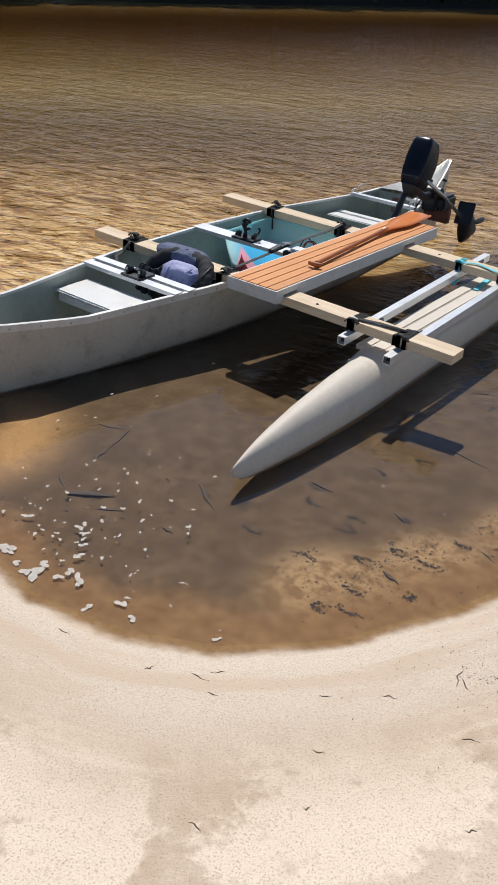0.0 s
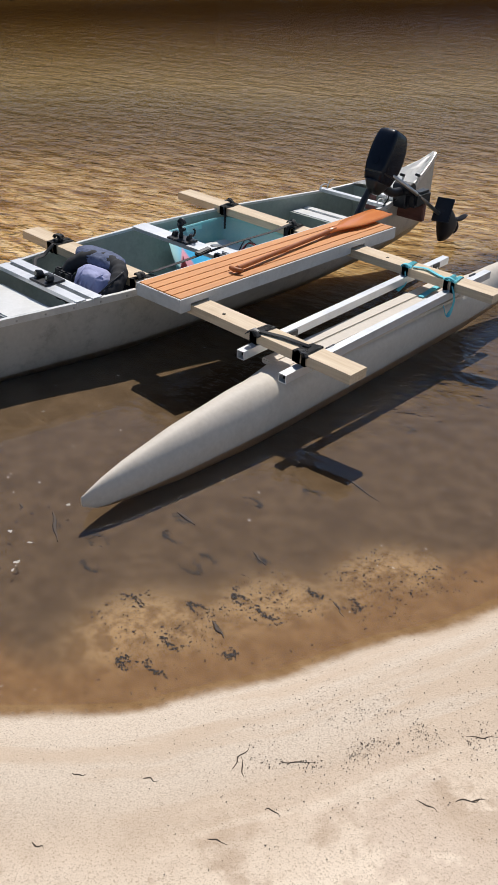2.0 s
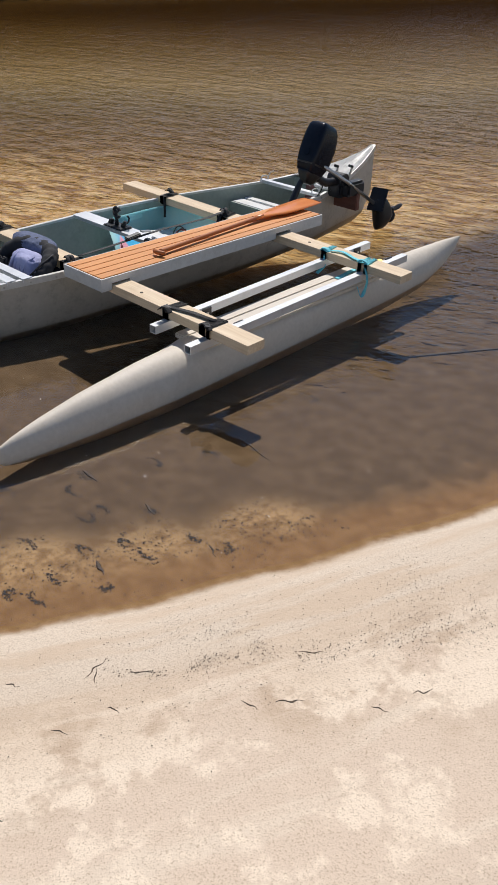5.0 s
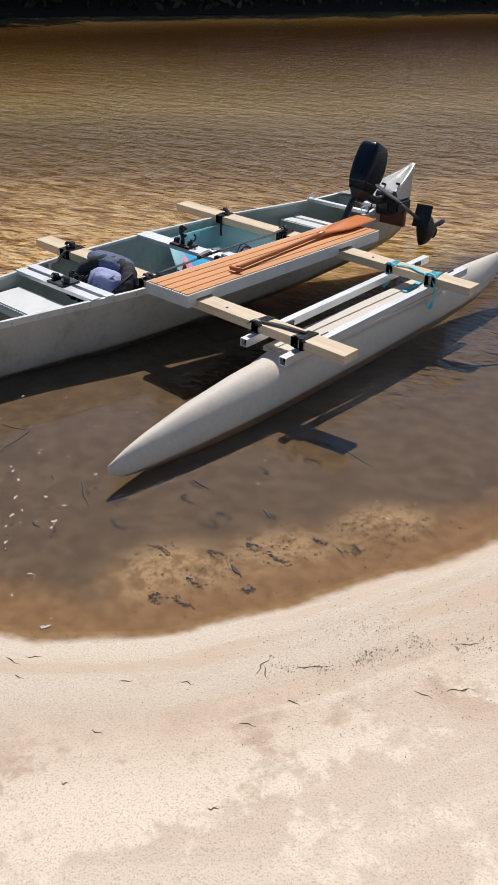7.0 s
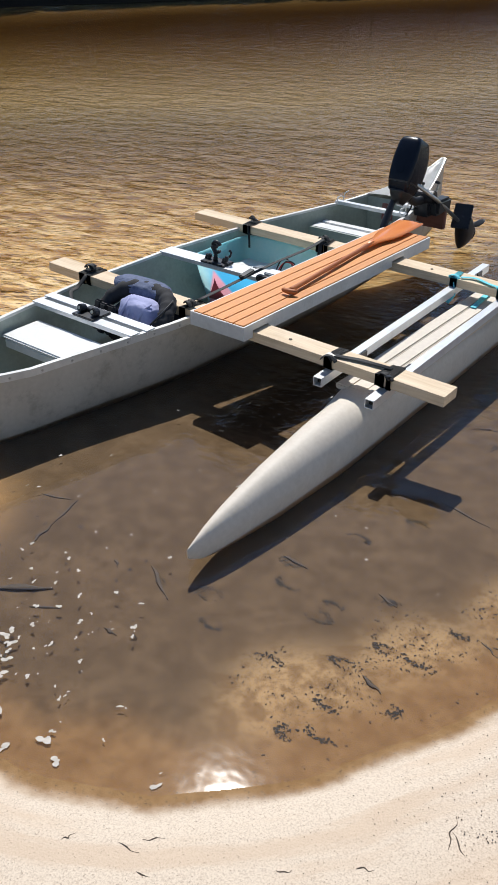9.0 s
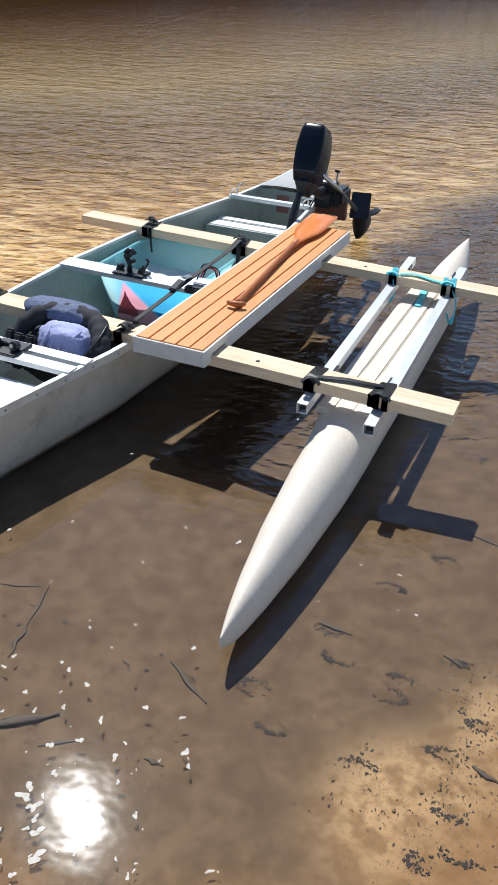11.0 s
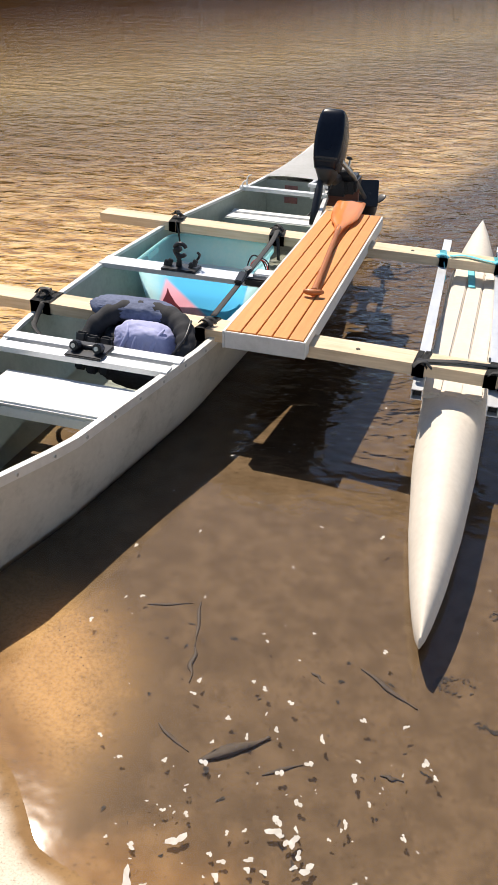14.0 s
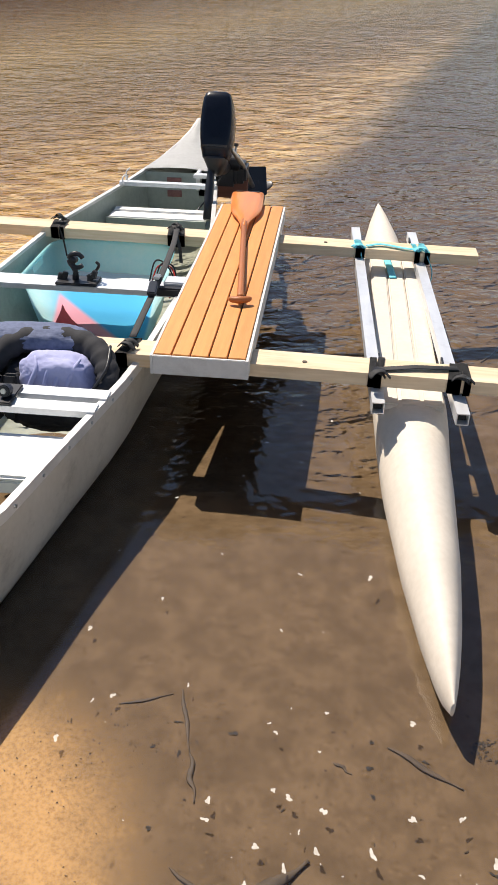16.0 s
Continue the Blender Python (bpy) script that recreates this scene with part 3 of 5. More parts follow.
def channel(y, z, width, x0, x1, lip=0.018, bm=None):
    """A pressed metal thwart: a flat top with two turned-down lips."""
    bm = bm or bmesh.new()
    box(x0, x1, y - width / 2, y + width / 2, z - 0.004, z, bm)
    box(x0, x1, y - width / 2, y - width / 2 + 0.004, z - lip, z - 0.0042, bm)
    box(x0, x1, y + width / 2 - 0.004, y + width / 2, z - lip, z - 0.0042, bm)
    return bm


def build_canoe():
    canoe = thing("canoe", (canoe_axis(3.27), 3.27, -0.085), "off-white weathered canoe, pale green inside, bow on the sand", "canoe")
    ys = smooth_stations(56)
    part("hull", loft([canoe_ring(y) for y in ys], closed=False, caps=False), M_HULL, canoe, "off-white scuffed hull", smooth=True)
    part("hull_lining", loft([canoe_ring(y, 0.010, 0.002) for y in ys[1:-1]], closed=False, caps=False), M_LINING, canoe, "pale grey-green inner skin", smooth=True)
    for side in (-1, 1):
        g = part("gunwale", gunwale(side), M_GUNWALE, canoe, "pale metal gunwale")
        rivet = None
        for k in range(30):
            y = 1.6 + k * 0.117
            cx, hw, gz, kz = canoe_at(y)
            if rivet is None:
                rivet = part("rivet", disc((cx + side * (hw + 0.008), y, gz - 0.010), (side, 0, 0), 0.0045, 0.004, 8), M_STEEL, g)
                first = Vector((cx + side * (hw + 0.008), y, gz - 0.010))
            else:
                r = new("rivet", rivet.data)
                r.parent = g
                r.location = Vector((cx + side * (hw + 0.008), y, gz - 0.010)) - first
    for y, z, w in ((2.455, 0.266, 0.045), (2.525, 0.266, 0.045), (3.250, 0.272, 0.085), (4.49, 0.272, 0.034)):
        cx, hw, gz, kz = canoe_at(y)
        part("thwart", channel(y, z, w, cx - hw - 0.004, cx + hw + 0.004), M_ALU, canoe, "aluminium thwart")
    # bow seat: a moulded white plank with a turned edge
    cx, hw, gz, kz = canoe_at(2.32)
    bm = box(cx - hw + 0.03, cx + hw - 0.03, 2.225, 2.415, 0.186, 0.202)
    part("seat", bm, M_SEAT, canoe, "white moulded bow seat", bevel=0.006)
    bm = box(cx - hw + 0.045, cx + hw - 0.045, 2.228, 2.240, 0.150, 0.185)
    part("seat_lip", bm, M_SEAT, canoe, bevel=0.003)
    cx, hw, gz, kz = canoe_at(4.30)
    for y0, y1 in ((4.235, 4.315), (4.335, 4.385)):
        part("seat_slat", box(cx - hw + 0.035, cx + hw - 0.035, y0, y1, 0.168, 0.186), M_SEAT, canoe, "pale stern seat slat", bevel=0.004)
    cx, hw, gz, kz = canoe_at(4.25)
    part("seat_front", box(cx - hw + 0.04, cx + hw - 0.04, 4.222, 4.232, 0.10, 0.184), M_LINING, canoe)
    # white cord ties at the ends of the stern thwart
    for side in (-1, 1):
        cx, hw, gz, kz = canoe_at(4.49)
        x = cx + side * (hw - 0.02)
        part("cord_tie", sweep(smooth_line([(x, 4.462, 0.262), (x - 0.006, 4.468, 0.288), (x, 4.49, 0.297), (x + 0.006, 4.512, 0.288), (x, 4.518, 0.262), (x - 0.004, 4.54, 0.30), (x + 0.01, 4.56, 0.315)], 4), 0.0035, 6), M_SEAT, canoe, "thin white cord tie", smooth=True)
    # end decks and the bulkhead behind the stern thwart
    for ys_deck in ([4.70 + k * 0.055 for k in range(11)], [1.56 - k * 0.028 for k in range(11)]):
        bm = bmesh.new()
        top, low = [], []
        for y in ys_deck:
            cx, hw, gz, kz = canoe_at(y)
            top.append([(cx + hw * f, y, gz + 0.009 + 0.012 * (1 - f * f)) for f in (-0.98, -0.6, -0.2, 0.2, 0.6, 0.98)])
        loft(top, bm, closed=False)
        ret = bmesh.ops.solidify(bm, geom=bm.faces[:], thickness=0.005)
        part("end_deck", bm, M_SEAT, canoe, "white end deck plate", smooth=True)
    cx, hw, gz, kz = canoe_at(4.705)
    ring = canoe_ring(4.705, 0.011, 0.004)
    bulk = part("bulkhead", loft([ring, [(x, y + 0.006, z) for x, y, z in ring]]), M_LINING, canoe, "grey-green bulkhead")
    for z in (0.225, 0.165):
        part("sticker", box(cx - 0.055, cx + 0.015, 4.700, 4.7035, z - 0.016, z + 0.016), M_STICKER, bulk, "faded maroon sticker")
    return canoe


build_canoe()


# ---- cross beams ----
def beam(name, left, right, width, thick, label):
    """A flat-lying timber; left and right are the middles of its top edge ends."""
    a, b = Vector(left), Vector(right)
    d = b - a
    m = Matrix.Translation((a + b) / 2) @ pose(0, 0, 0, 0, -math.degrees(math.atan2(d.z, math.hypot(d.x, d.y))), math.degrees(math.atan2(d.y, d.x)))
    bm = bmesh.new()
    n = 14
    rings = []
    rnd = random.Random(len(label))
    for k in range(n + 1):
        x = (k / n - 0.5) * d.length
        j = 0.0007
        rings.append([m @ Vector((x, sy * width / 2 + rnd.uniform(-j, j), -sz * thick)) for sy, sz in ((-1, 0), (1, 0), (1, 1), (-1, 1))])
    loft(rings, bm)
    edges = [e for e in bm.edges if len(e.link_faces) == 2 and e.calc_face_angle() > 0.8]
    bmesh.ops.bevel(bm, geom=edges, offset=0.003, segments=2, affect="EDGES")
    ob = part(name, bm, M_PINE, None)
    return tagged(ob, label, "timber beam", "cross beams")


FRONT = ((-3.05, 2.765, 0.302), (-1.097, 2.765, 0.268))
REAR = ((-3.095, 3.800, 0.288), (-1.140, 3.808, 0.256))
front_beam = beam("cross_beam", *FRONT, 0.092, 0.038, "pale pine timber lashed across the bow half of the canoe")
rear_beam = beam("cross_beam", *REAR, 0.092, 0.038, "pale pine timber lashed across behind the tub")
for (x, y, z), b in (((-1.86, 2.755, 0.2822), front_beam), ((-1.83, 3.80, 0.2685), rear_beam)):
    part("knot", disc((x + 0.12, y, z - 0.0022), (0.017, 0, 1), 0.007, 0.002, 10), M_BARK, b)


def beam_z(line, x):
    (ax, ay, az), (bx, by, bz) = line
    return az + (bz - az) * (x - ax) / (bx - ax)


# ---- plank deck ----
def build_deck():
    deck = thing("plank_deck", (-2.02, 3.39, 0.275), "orange-brown plank deck in a pale frame on cross beams", "deck")
    x0, x1, y0, y1 = -2.150, -1.886, 2.662, 4.110
    shear = Matrix.Identity(4)
    shear[2][1] = -0.010
    shear.translation = (0, 0, 0.010 * 3.39)
    z0, z1 = 0.276, 0.312

    def put(name, bm, mat, label="", bevel=0.0):
        bm.transform(shear)
        return part(name, bm, mat, deck, label, bevel=bevel)

    put("bed", box(x0 + 0.010, x1 - 0.010, y0 + 0.010, y1 - 0.010, z0, z1 - 0.012), M_BLACKRUB)
    for xa, xb in ((x0, x0 + 0.007), (x1 - 0.007, x1)):
        bm = box(xa, xb, y0, y1, z0 + 0.006, z1 - 0.003)
        for ya, yb in ((y0, 2.716), (2.814, 3.750), (3.858, y1)):      # cut out over the two beams
            box(xa, xb, ya, yb, z0 - 0.022, z0 + 0.0058, bm)
        put("side_frame", bm, M_DECKFRAME)
    put("end_frame", box(x0 + 0.0072, x1 - 0.0072, y0, y0 + 0.008, z0 - 0.022, z1 - 0.003), M_DECKFRAME, "", 0.0015)
    put("end_frame", box(x0 + 0.0072, x1 - 0.0072, y1 - 0.008, y1, z0 - 0.022, z1 - 0.003), M_DECKFRAME, "", 0.0015)
    w = (x1 - x0 - 0.014) / 5
    for k in range(5):
        a = x0 + 0.007 + k * w
        put("plank", box(a + 0.0024, a + w - 0.0024, y0 + 0.009, y1 - 0.009, z1 - 0.0115, z1), M_DECK, "", 0.0012)
    return deck


build_deck()


def deck_top(y):
    return 0.312 - 0.010 * (y - 3.39)


# ---- paddle on the deck ----
def build_paddle():
    pad = thing("paddle", (-2.0, 3.6, 0.32), "varnished orange-brown wooden paddle lying on the plank deck", "paddle")
    ax = lambda t: Vector((-1.952 - 0.066 * t, 3.045 + 0.70 * t, 0.018 + deck_top(3.045 + 0.70 * t)))
    line = [ax(t) for t in (0.0, 0.08, 0.3, 0.6, 0.9, 1.1)]
    part("shaft", sweep(smooth_line(line, 4), [0.0120 - 0.002 * min(1, k / 5) + (0.002 if k > 16 else 0) for k in range(21)], 12), M_PADDLE, pad, smooth=True)
    a, side = ax(0), Vector((1, 0.15, 0)).normalized()
    grip = smooth_line([a - side * 0.034 + Vector((0, -0.004, 0)), a - side * 0.017 + Vector((0, -0.012, 0)), a + Vector((0, -0.015, 0)), a + side * 0.017 + Vector((0, -0.012, 0)), a + side * 0.034 + Vector((0, -0.004, 0))], 4)
    part("grip", sweep(grip, [0.005, 0.008, 0.009, 0.010, 0.010, 0.010, 0.011, 0.011, 0.012, 0.011, 0.011, 0.010, 0.010, 0.010, 0.009, 0.008, 0.005], 10), M_PADDLE, pad, "worn T-shaped grip", smooth=True)
    # blade: a flat leaf with a middle rib
    rings = []
    b0, b1 = ax(0.98), ax(0.98) + Vector((-0.036, 0.50, -0.006))
    wd = [(0, 0.014), (0.12, 0.017), (0.24, 0.030), (0.36, 0.050), (0.48, 0.061), (0.65, 0.065), (0.82, 0.067), (0.95, 0.066), (0.985, 0.062), (1.0, 0.054)]
    for t, w in wd:
        c = b0.lerp(b1, t)
        th = 0.012 * (1 - t) + 0.0035
        rings.append([c + Vector((w * f, 0.07 * w * f, th * g)) for f, g in ((-1, 0.25), (-0.5, 0.45), (0, 1), (0.5, 0.45), (1, 0.25), (1, -0.25), (0.5, -0.4), (0, -0.5), (-0.5, -0.4), (-1, -0.25))])
    part("blade", loft(rings), M_BLADE, pad, "bright orange-red blade", smooth=True)
    tip = b1 + Vector((0, -0.006, 0))
    part("blade_tip", box(tip.x - 0.050, tip.x + 0.050, tip.y, tip.y + 0.010, tip.z - 0.004, tip.z + 0.004), M_BLACK, pad, "dark worn tip", bevel=0.002)


build_paddle()


# ---- outrigger float ----
AY = [1.805, 1.85, 1.90, 2.00, 2.20, 2.50, 2.75, 3.2, 4.0, 4.4, 4.65, 4.78, 4.835]
AHW = [0.004, 0.016, 0.027, 0.044, 0.068, 0.091, 0.101, 0.104, 0.100, 0.080, 0.044, 0.017, 0.003]
ATZ = [0.064, 0.080, 0.095, 0.115, 0.143, 0.167, 0.172, 0.165, 0.158, 0.152, 0.145, 0.136, 0.128]
AKZ = [0.030, 0.000, -0.015, -0.030, -0.055, -0.075, -0.080, -0.080, -0.080, -0.060, 0.000, 0.060, 0.110]


def float_axis(y):
    return interp(y, [1.8, 2.5, 4.83], [-1.402, -1.422, -1.470])


def build_float():
    fl = thing("outrigger_float", (-1.42, 3.2, -0.08), "cream plastic outrigger float with a pointed bow, resting in shallow water", "outrigger float")
    ys = [1.805 + (4.835 - 1.805) * (0.5 - 0.5 * math.cos(math.pi * k / 64)) for k in range(65)]
    rings = []
    for y in ys:
        hw, tz, kz, cx = interp(y, AY, AHW), interp(y, AY, ATZ), interp(y, AY, AKZ), float_axis(y)
        flat = interp(y, [2.6, 2.8, 4.0, 4.2], [0, 1, 1, 0])
        ring = []
        for k in range(28):
            a = 2 * math.pi * k / 28
            c, s = math.cos(a), math.sin(a)
            if s >= 0:
                zz = (0.55 + 0.1 * flat) * (tz - kz) + (0.45 - 0.1 * flat) * (tz - kz) * s ** (1.25 - 0.70 * flat)
                xx = math.copysign(abs(c) ** (0.95 - 0.35 * flat), c)
            else:
                zz = (0.55 + 0.1 * flat) * (tz - kz) * (1 - abs(s) ** 1.1)
                xx = math.copysign(abs(c) ** 0.75, c)
            ring.append((cx + hw * xx, y, kz + zz))
        rings.append(ring)
    part("float_hull", loft(rings), M_AMA, fl, smooth=True)
    for dx in (-0.062, 0.0, 0.062):
        part("deck_ridge", box(float_axis(3.3) + dx - 0.0295, float_axis(3.3) + dx + 0.0295, 2.745, 3.935, 0.150, 0.173), M_AMA, fl, "moulded lengthwise ridge", bevel=0.005)
    part("end_recess", box(-1.515, -1.375, 3.955, 3.990, 0.150, 0.166), M_BLACK, fl, "dark cross slot", bevel=0.003)
    plug = part("drain_fitting", disc((-1.447, 4.035, 0.172), (0.2, -0.5, 1), 0.017, 0.022, 16), M_BRASS, fl, "small brass fitting")
    part("fitting_cap", disc((-1.42, 4.045, 0.170), (0.6, -0.3, 0.6), 0.012, 0.03, 12), M_STEEL, plug)


build_float()


# ---- aluminium rails on the float ----
def square_tube(a, b, size, wall=0.003):
    a, b = Vector(a), Vector(b)
    d = (b - a).normalized()
    s = d.cross(Vector((0, 0, 1))).normalized()
    t = s.cross(d)
    h = size / 2
    bm = bmesh.new()
    sq = lambda p, r: [p + s * r * i + t * r * j for i, j in ((-1, -1), (1, -1), (1, 1), (-1, 1))]
    rings = [sq(a + d * 0.05, h - wall), sq(a, h - wall), sq(a, h), sq(b, h), sq(b, h - wall), sq(b - d * 0.05, h - wall)]
    return loft(rings, bm, caps=True)


RAILS = (((-1.538, 2.638, 0.216), (-1.592, 4.125, 0.210)), ((-1.318, 2.622, 0.208), (-1.362, 4.120, 0.203)))
for (a, b), lab in zip(RAILS, ("bare aluminium square tube along the inner side of the float", "bare aluminium square tube along the outer side of the float")):
    rail = thing("float_rail", (a[0], 3.4, 0.18), lab, "metal rail", "float rails")
    part("tube", square_tube(a, b, 0.034), M_ALU, rail)
    # near-black plate for the shade in the tube's open end
    part("tube_shade_plate", box(a[0] - 0.0118, a[0] + 0.0118, a[1] + 0.02, a[1] + 0.024, a[2] - 0.0118, a[2] + 0.0118), M_DARKHOLE, rail)
    for y in (2.90, 3.98):
        x = a[0] + (b[0] - a[0]) * (y - a[1]) / (b[1] - a[1])
        sgn = 1 if x > -1.43 else -1
        bm = box(x - sgn * 0.019 - 0.003, x - sgn * 0.019 + 0.003, y, y + 0.05, 0.150, 0.226)
        box(min(x - sgn * 0.019, x - sgn * 0.055), max(x - sgn * 0.019, x - sgn * 0.055), y, y + 0.05, 0.150, 0.156, bm)
        br = part("bracket", bm, M_BLACK, rail, "black angle bracket")
        for dz in (0.175, 0.205):
            part("bolt", disc((x - sgn * 0.024, y + 0.025, dz), (1, 0, 0), 0.006, 0.006, 8), M_STEEL, br)


# ---- outboard motor ----
def rounded(center, ux, uy, hx, hy, corner=0.35, count=28):
    pts = []
    for k in range(count):
        a = 2 * math.pi * k / count
        c, s = math.cos(a), math.sin(a)
        pts.append(center + ux * hx * math.copysign(abs(c) ** corner, c) + uy * hy * math.copysign(abs(s) ** corner, s))
    return pts


def build_motor():
    mo = thing("outboard_motor", (-2.2, 4.6, 0.1), "small dark navy outboard motor tilted up by the stern", "outboard motor")
    up, back, ux = Vector((0, 0.423, 0.906)), Vector((0, 0.906, -0.423)), Vector((1, 0, 0))
    base = Vector((-2.21, 4.375, 0.405))
    prof = [(0.0, 0.046, 0.050, 0), (0.010, 0.056, 0.064, 0), (0.05, 0.064, 0.078, 0.002), (0.09, 0.069, 0.084, 0.004), (0.15, 0.071, 0.087, 0.006), (0.20, 0.068, 0.084, 0.004), (0.245, 0.061, 0.077, 0), (0.268, 0.053, 0.066, -0.002), (0.276, 0.040, 0.052, -0.003)]
    part("cowl", loft([rounded(base + up * t + back * off, ux, back, hx, hy, 0.32) for t, hx, hy, off in prof]), M_COWL, mo, "glossy dark navy engine cowl", smooth=True)
    part("cowl_seam", loft([rounded(base + up * t, ux, back, hx, hy, 0.5) for t, hx, hy in ((0.046, 0.0655, 0.080), (0.054, 0.0675, 0.082))]), M_BLACK, mo)
    part("lower_pan", loft([rounded(base + up * t, ux, back, hx, hy, 0.55) for t, hx, hy in ((-0.055, 0.022, 0.030), (-0.03, 0.036, 0.050), (0.0, 0.050, 0.064), (0.010, 0.052, 0.066))]), M_BLACK, mo, "black lower engine pan", smooth=True)
    front = base - back * 0.083 + up * 0.105
    em = part("emblem", disc(front + Vector((0, 0.001, 0)), -back, 0.020, 0.004, 24), M_COWL, mo, "round raised emblem")
    part("emblem_bar", box(front.x - 0.008, front.x + 0.008, front.y - 0.004, front.y - 0.002, front.z - 0.010, front.z - 0.006), M_STEEL, em)
    # leg, clamp and mounting board
    part("leg", sweep([(-2.16, 4.40, 0.47), (-2.12, 4.62, 0.335), (-2.090, 4.92, 0.140)], 0.011, 12), M_STEEL, mo, "bare metal drive leg", smooth=True)
    part("clamp", box(-2.255, -2.150, 4.60, 4.69, 0.235, 0.335), M_BLACK, mo, "black clamp bracket", bevel=0.012)
    part("swivel", disc((-2.19, 4.62, 0.345), (1, 0, 0), 0.036, 0.11, 20), M_BLACK, mo, bevel=0.003)
    part("swivel_arm", sweep(smooth_line([(-2.20, 4.42, 0.385), (-2.20, 4.52, 0.335), (-2.19, 4.64, 0.325), (-2.16, 4.76, 0.275)], 4), 0.024, 10), M_BLACK, mo, smooth=True)
    part("cover_block", box(-2.175, -2.105, 4.62, 4.78, 0.245, 0.325), M_BLACK, mo, bevel=0.014)
    for x, y, z in ((-2.235, 4.655, 0.395), (-2.165, 4.70, 0.400)):
        k = part("clamp_screw", disc((x, y, z - 0.035), (0.1, 0.3, 1), 0.006, 0.09, 8), M_STEEL, mo)
        part("knob", disc((x, y, z + 0.006), (0.1, 0.3, 1), 0.016, 0.014, 12), M_BLACK, k, bevel=0.003)
    part("tiller", sweep([(-2.235, 4.365, 0.40), (-2.228, 4.335, 0.375), (-2.228, 4.30, 0.325), (-2.228, 4.26, 0.262), (-2.228, 4.215, 0.20)], [0.011, 0.014, 0.019, 0.020, 0.018], 12), M_BLACK, mo, "hanging black tiller handle", smooth=True)
    part("fuel_cable", sweep(smooth_line([(-2.18, 4.44, 0.40), (-2.21, 4.50, 0.30), (-2.27, 4.46, 0.21), (-2.33, 4.38, 0.15)], 6), 0.004, 6), M_BLACK, mo, smooth=True)
    uy = Vector((0, 1, 0))
    gear = part("gearcase", loft([rounded(Vector((-2.085, y, z)), ux, uy, hx, hy, 0.6, 24) for y, z, hx, hy in (
        (4.915, 0.200, 0.026, 0.034), (4.920, 0.185, 0.034, 0.046), (4.935, 0.155, 0.040, 0.056), (4.950, 0.120, 0.043, 0.066), (4.960, 0.085, 0.044, 0.070), (4.957, 0.055, 0.038, 0.064), (4.948, 0.028, 0.028, 0.054), (4.940, 0.008, 0.014, 0.044))]), M_BLACK, mo, "black gearcase at the water", smooth=True)
    part("anti_ventilation_plate", box(-0.052, 0.052, -0.070, 0.070, -0.005, 0.005, m=turned((-2.080, 4.885, 0.195), 62, 0, 12)), M_BLACK, gear, bevel=0.004)
    hub = part("propeller", disc((-2.082, 5.075, 0.105), (0.05, 0.95, 0.05), 0.020, 0.13, 16, r2=0.006), M_BLACK, mo, "black three-bladed propeller", smooth=False)
    for k in range(3):
        a = 2 * math.pi * k / 3 + 0.5
        c = Vector((-2.082 + 0.045 * math.cos(a), 5.05, 0.105 + 0.045 * math.sin(a)))
        m = Matrix.Translation(c) @ Matrix.Rotation(-a, 4, "Y") @ Matrix.Rotation(radians(35), 4, "X")
        bm = bmesh.new()
        bmesh.ops.create_uvsphere(bm, u_segments=12, v_segments=8, radius=1, matrix=m @ Matrix.Diagonal((0.040, 0.028, 0.004, 1)))
        part("propeller_blade", bm, M_BLACK, hub, smooth=True)
    mb = thing("motor_board", (-2.2, 4.7, 0.17), "red-brown wooden motor board bolted across the stern gunwale", "mounting board")
    part("board", box(-2.345, -2.105, 4.705, 4.738, 0.155, 0.252), M_BOARD, mb, bevel=0.004)
    part("support_arm", box(-2.350, -2.215, 4.600, 4.640, 0.268, 0.284), M_ALU, mb, "pale metal arm", bevel=0.003)
    part("support_arm", box(-2.345, -2.325, 4.640, 4.705, 0.200, 0.284), M_ALU, mb, "pale metal arm", bevel=0.003)


build_motor()


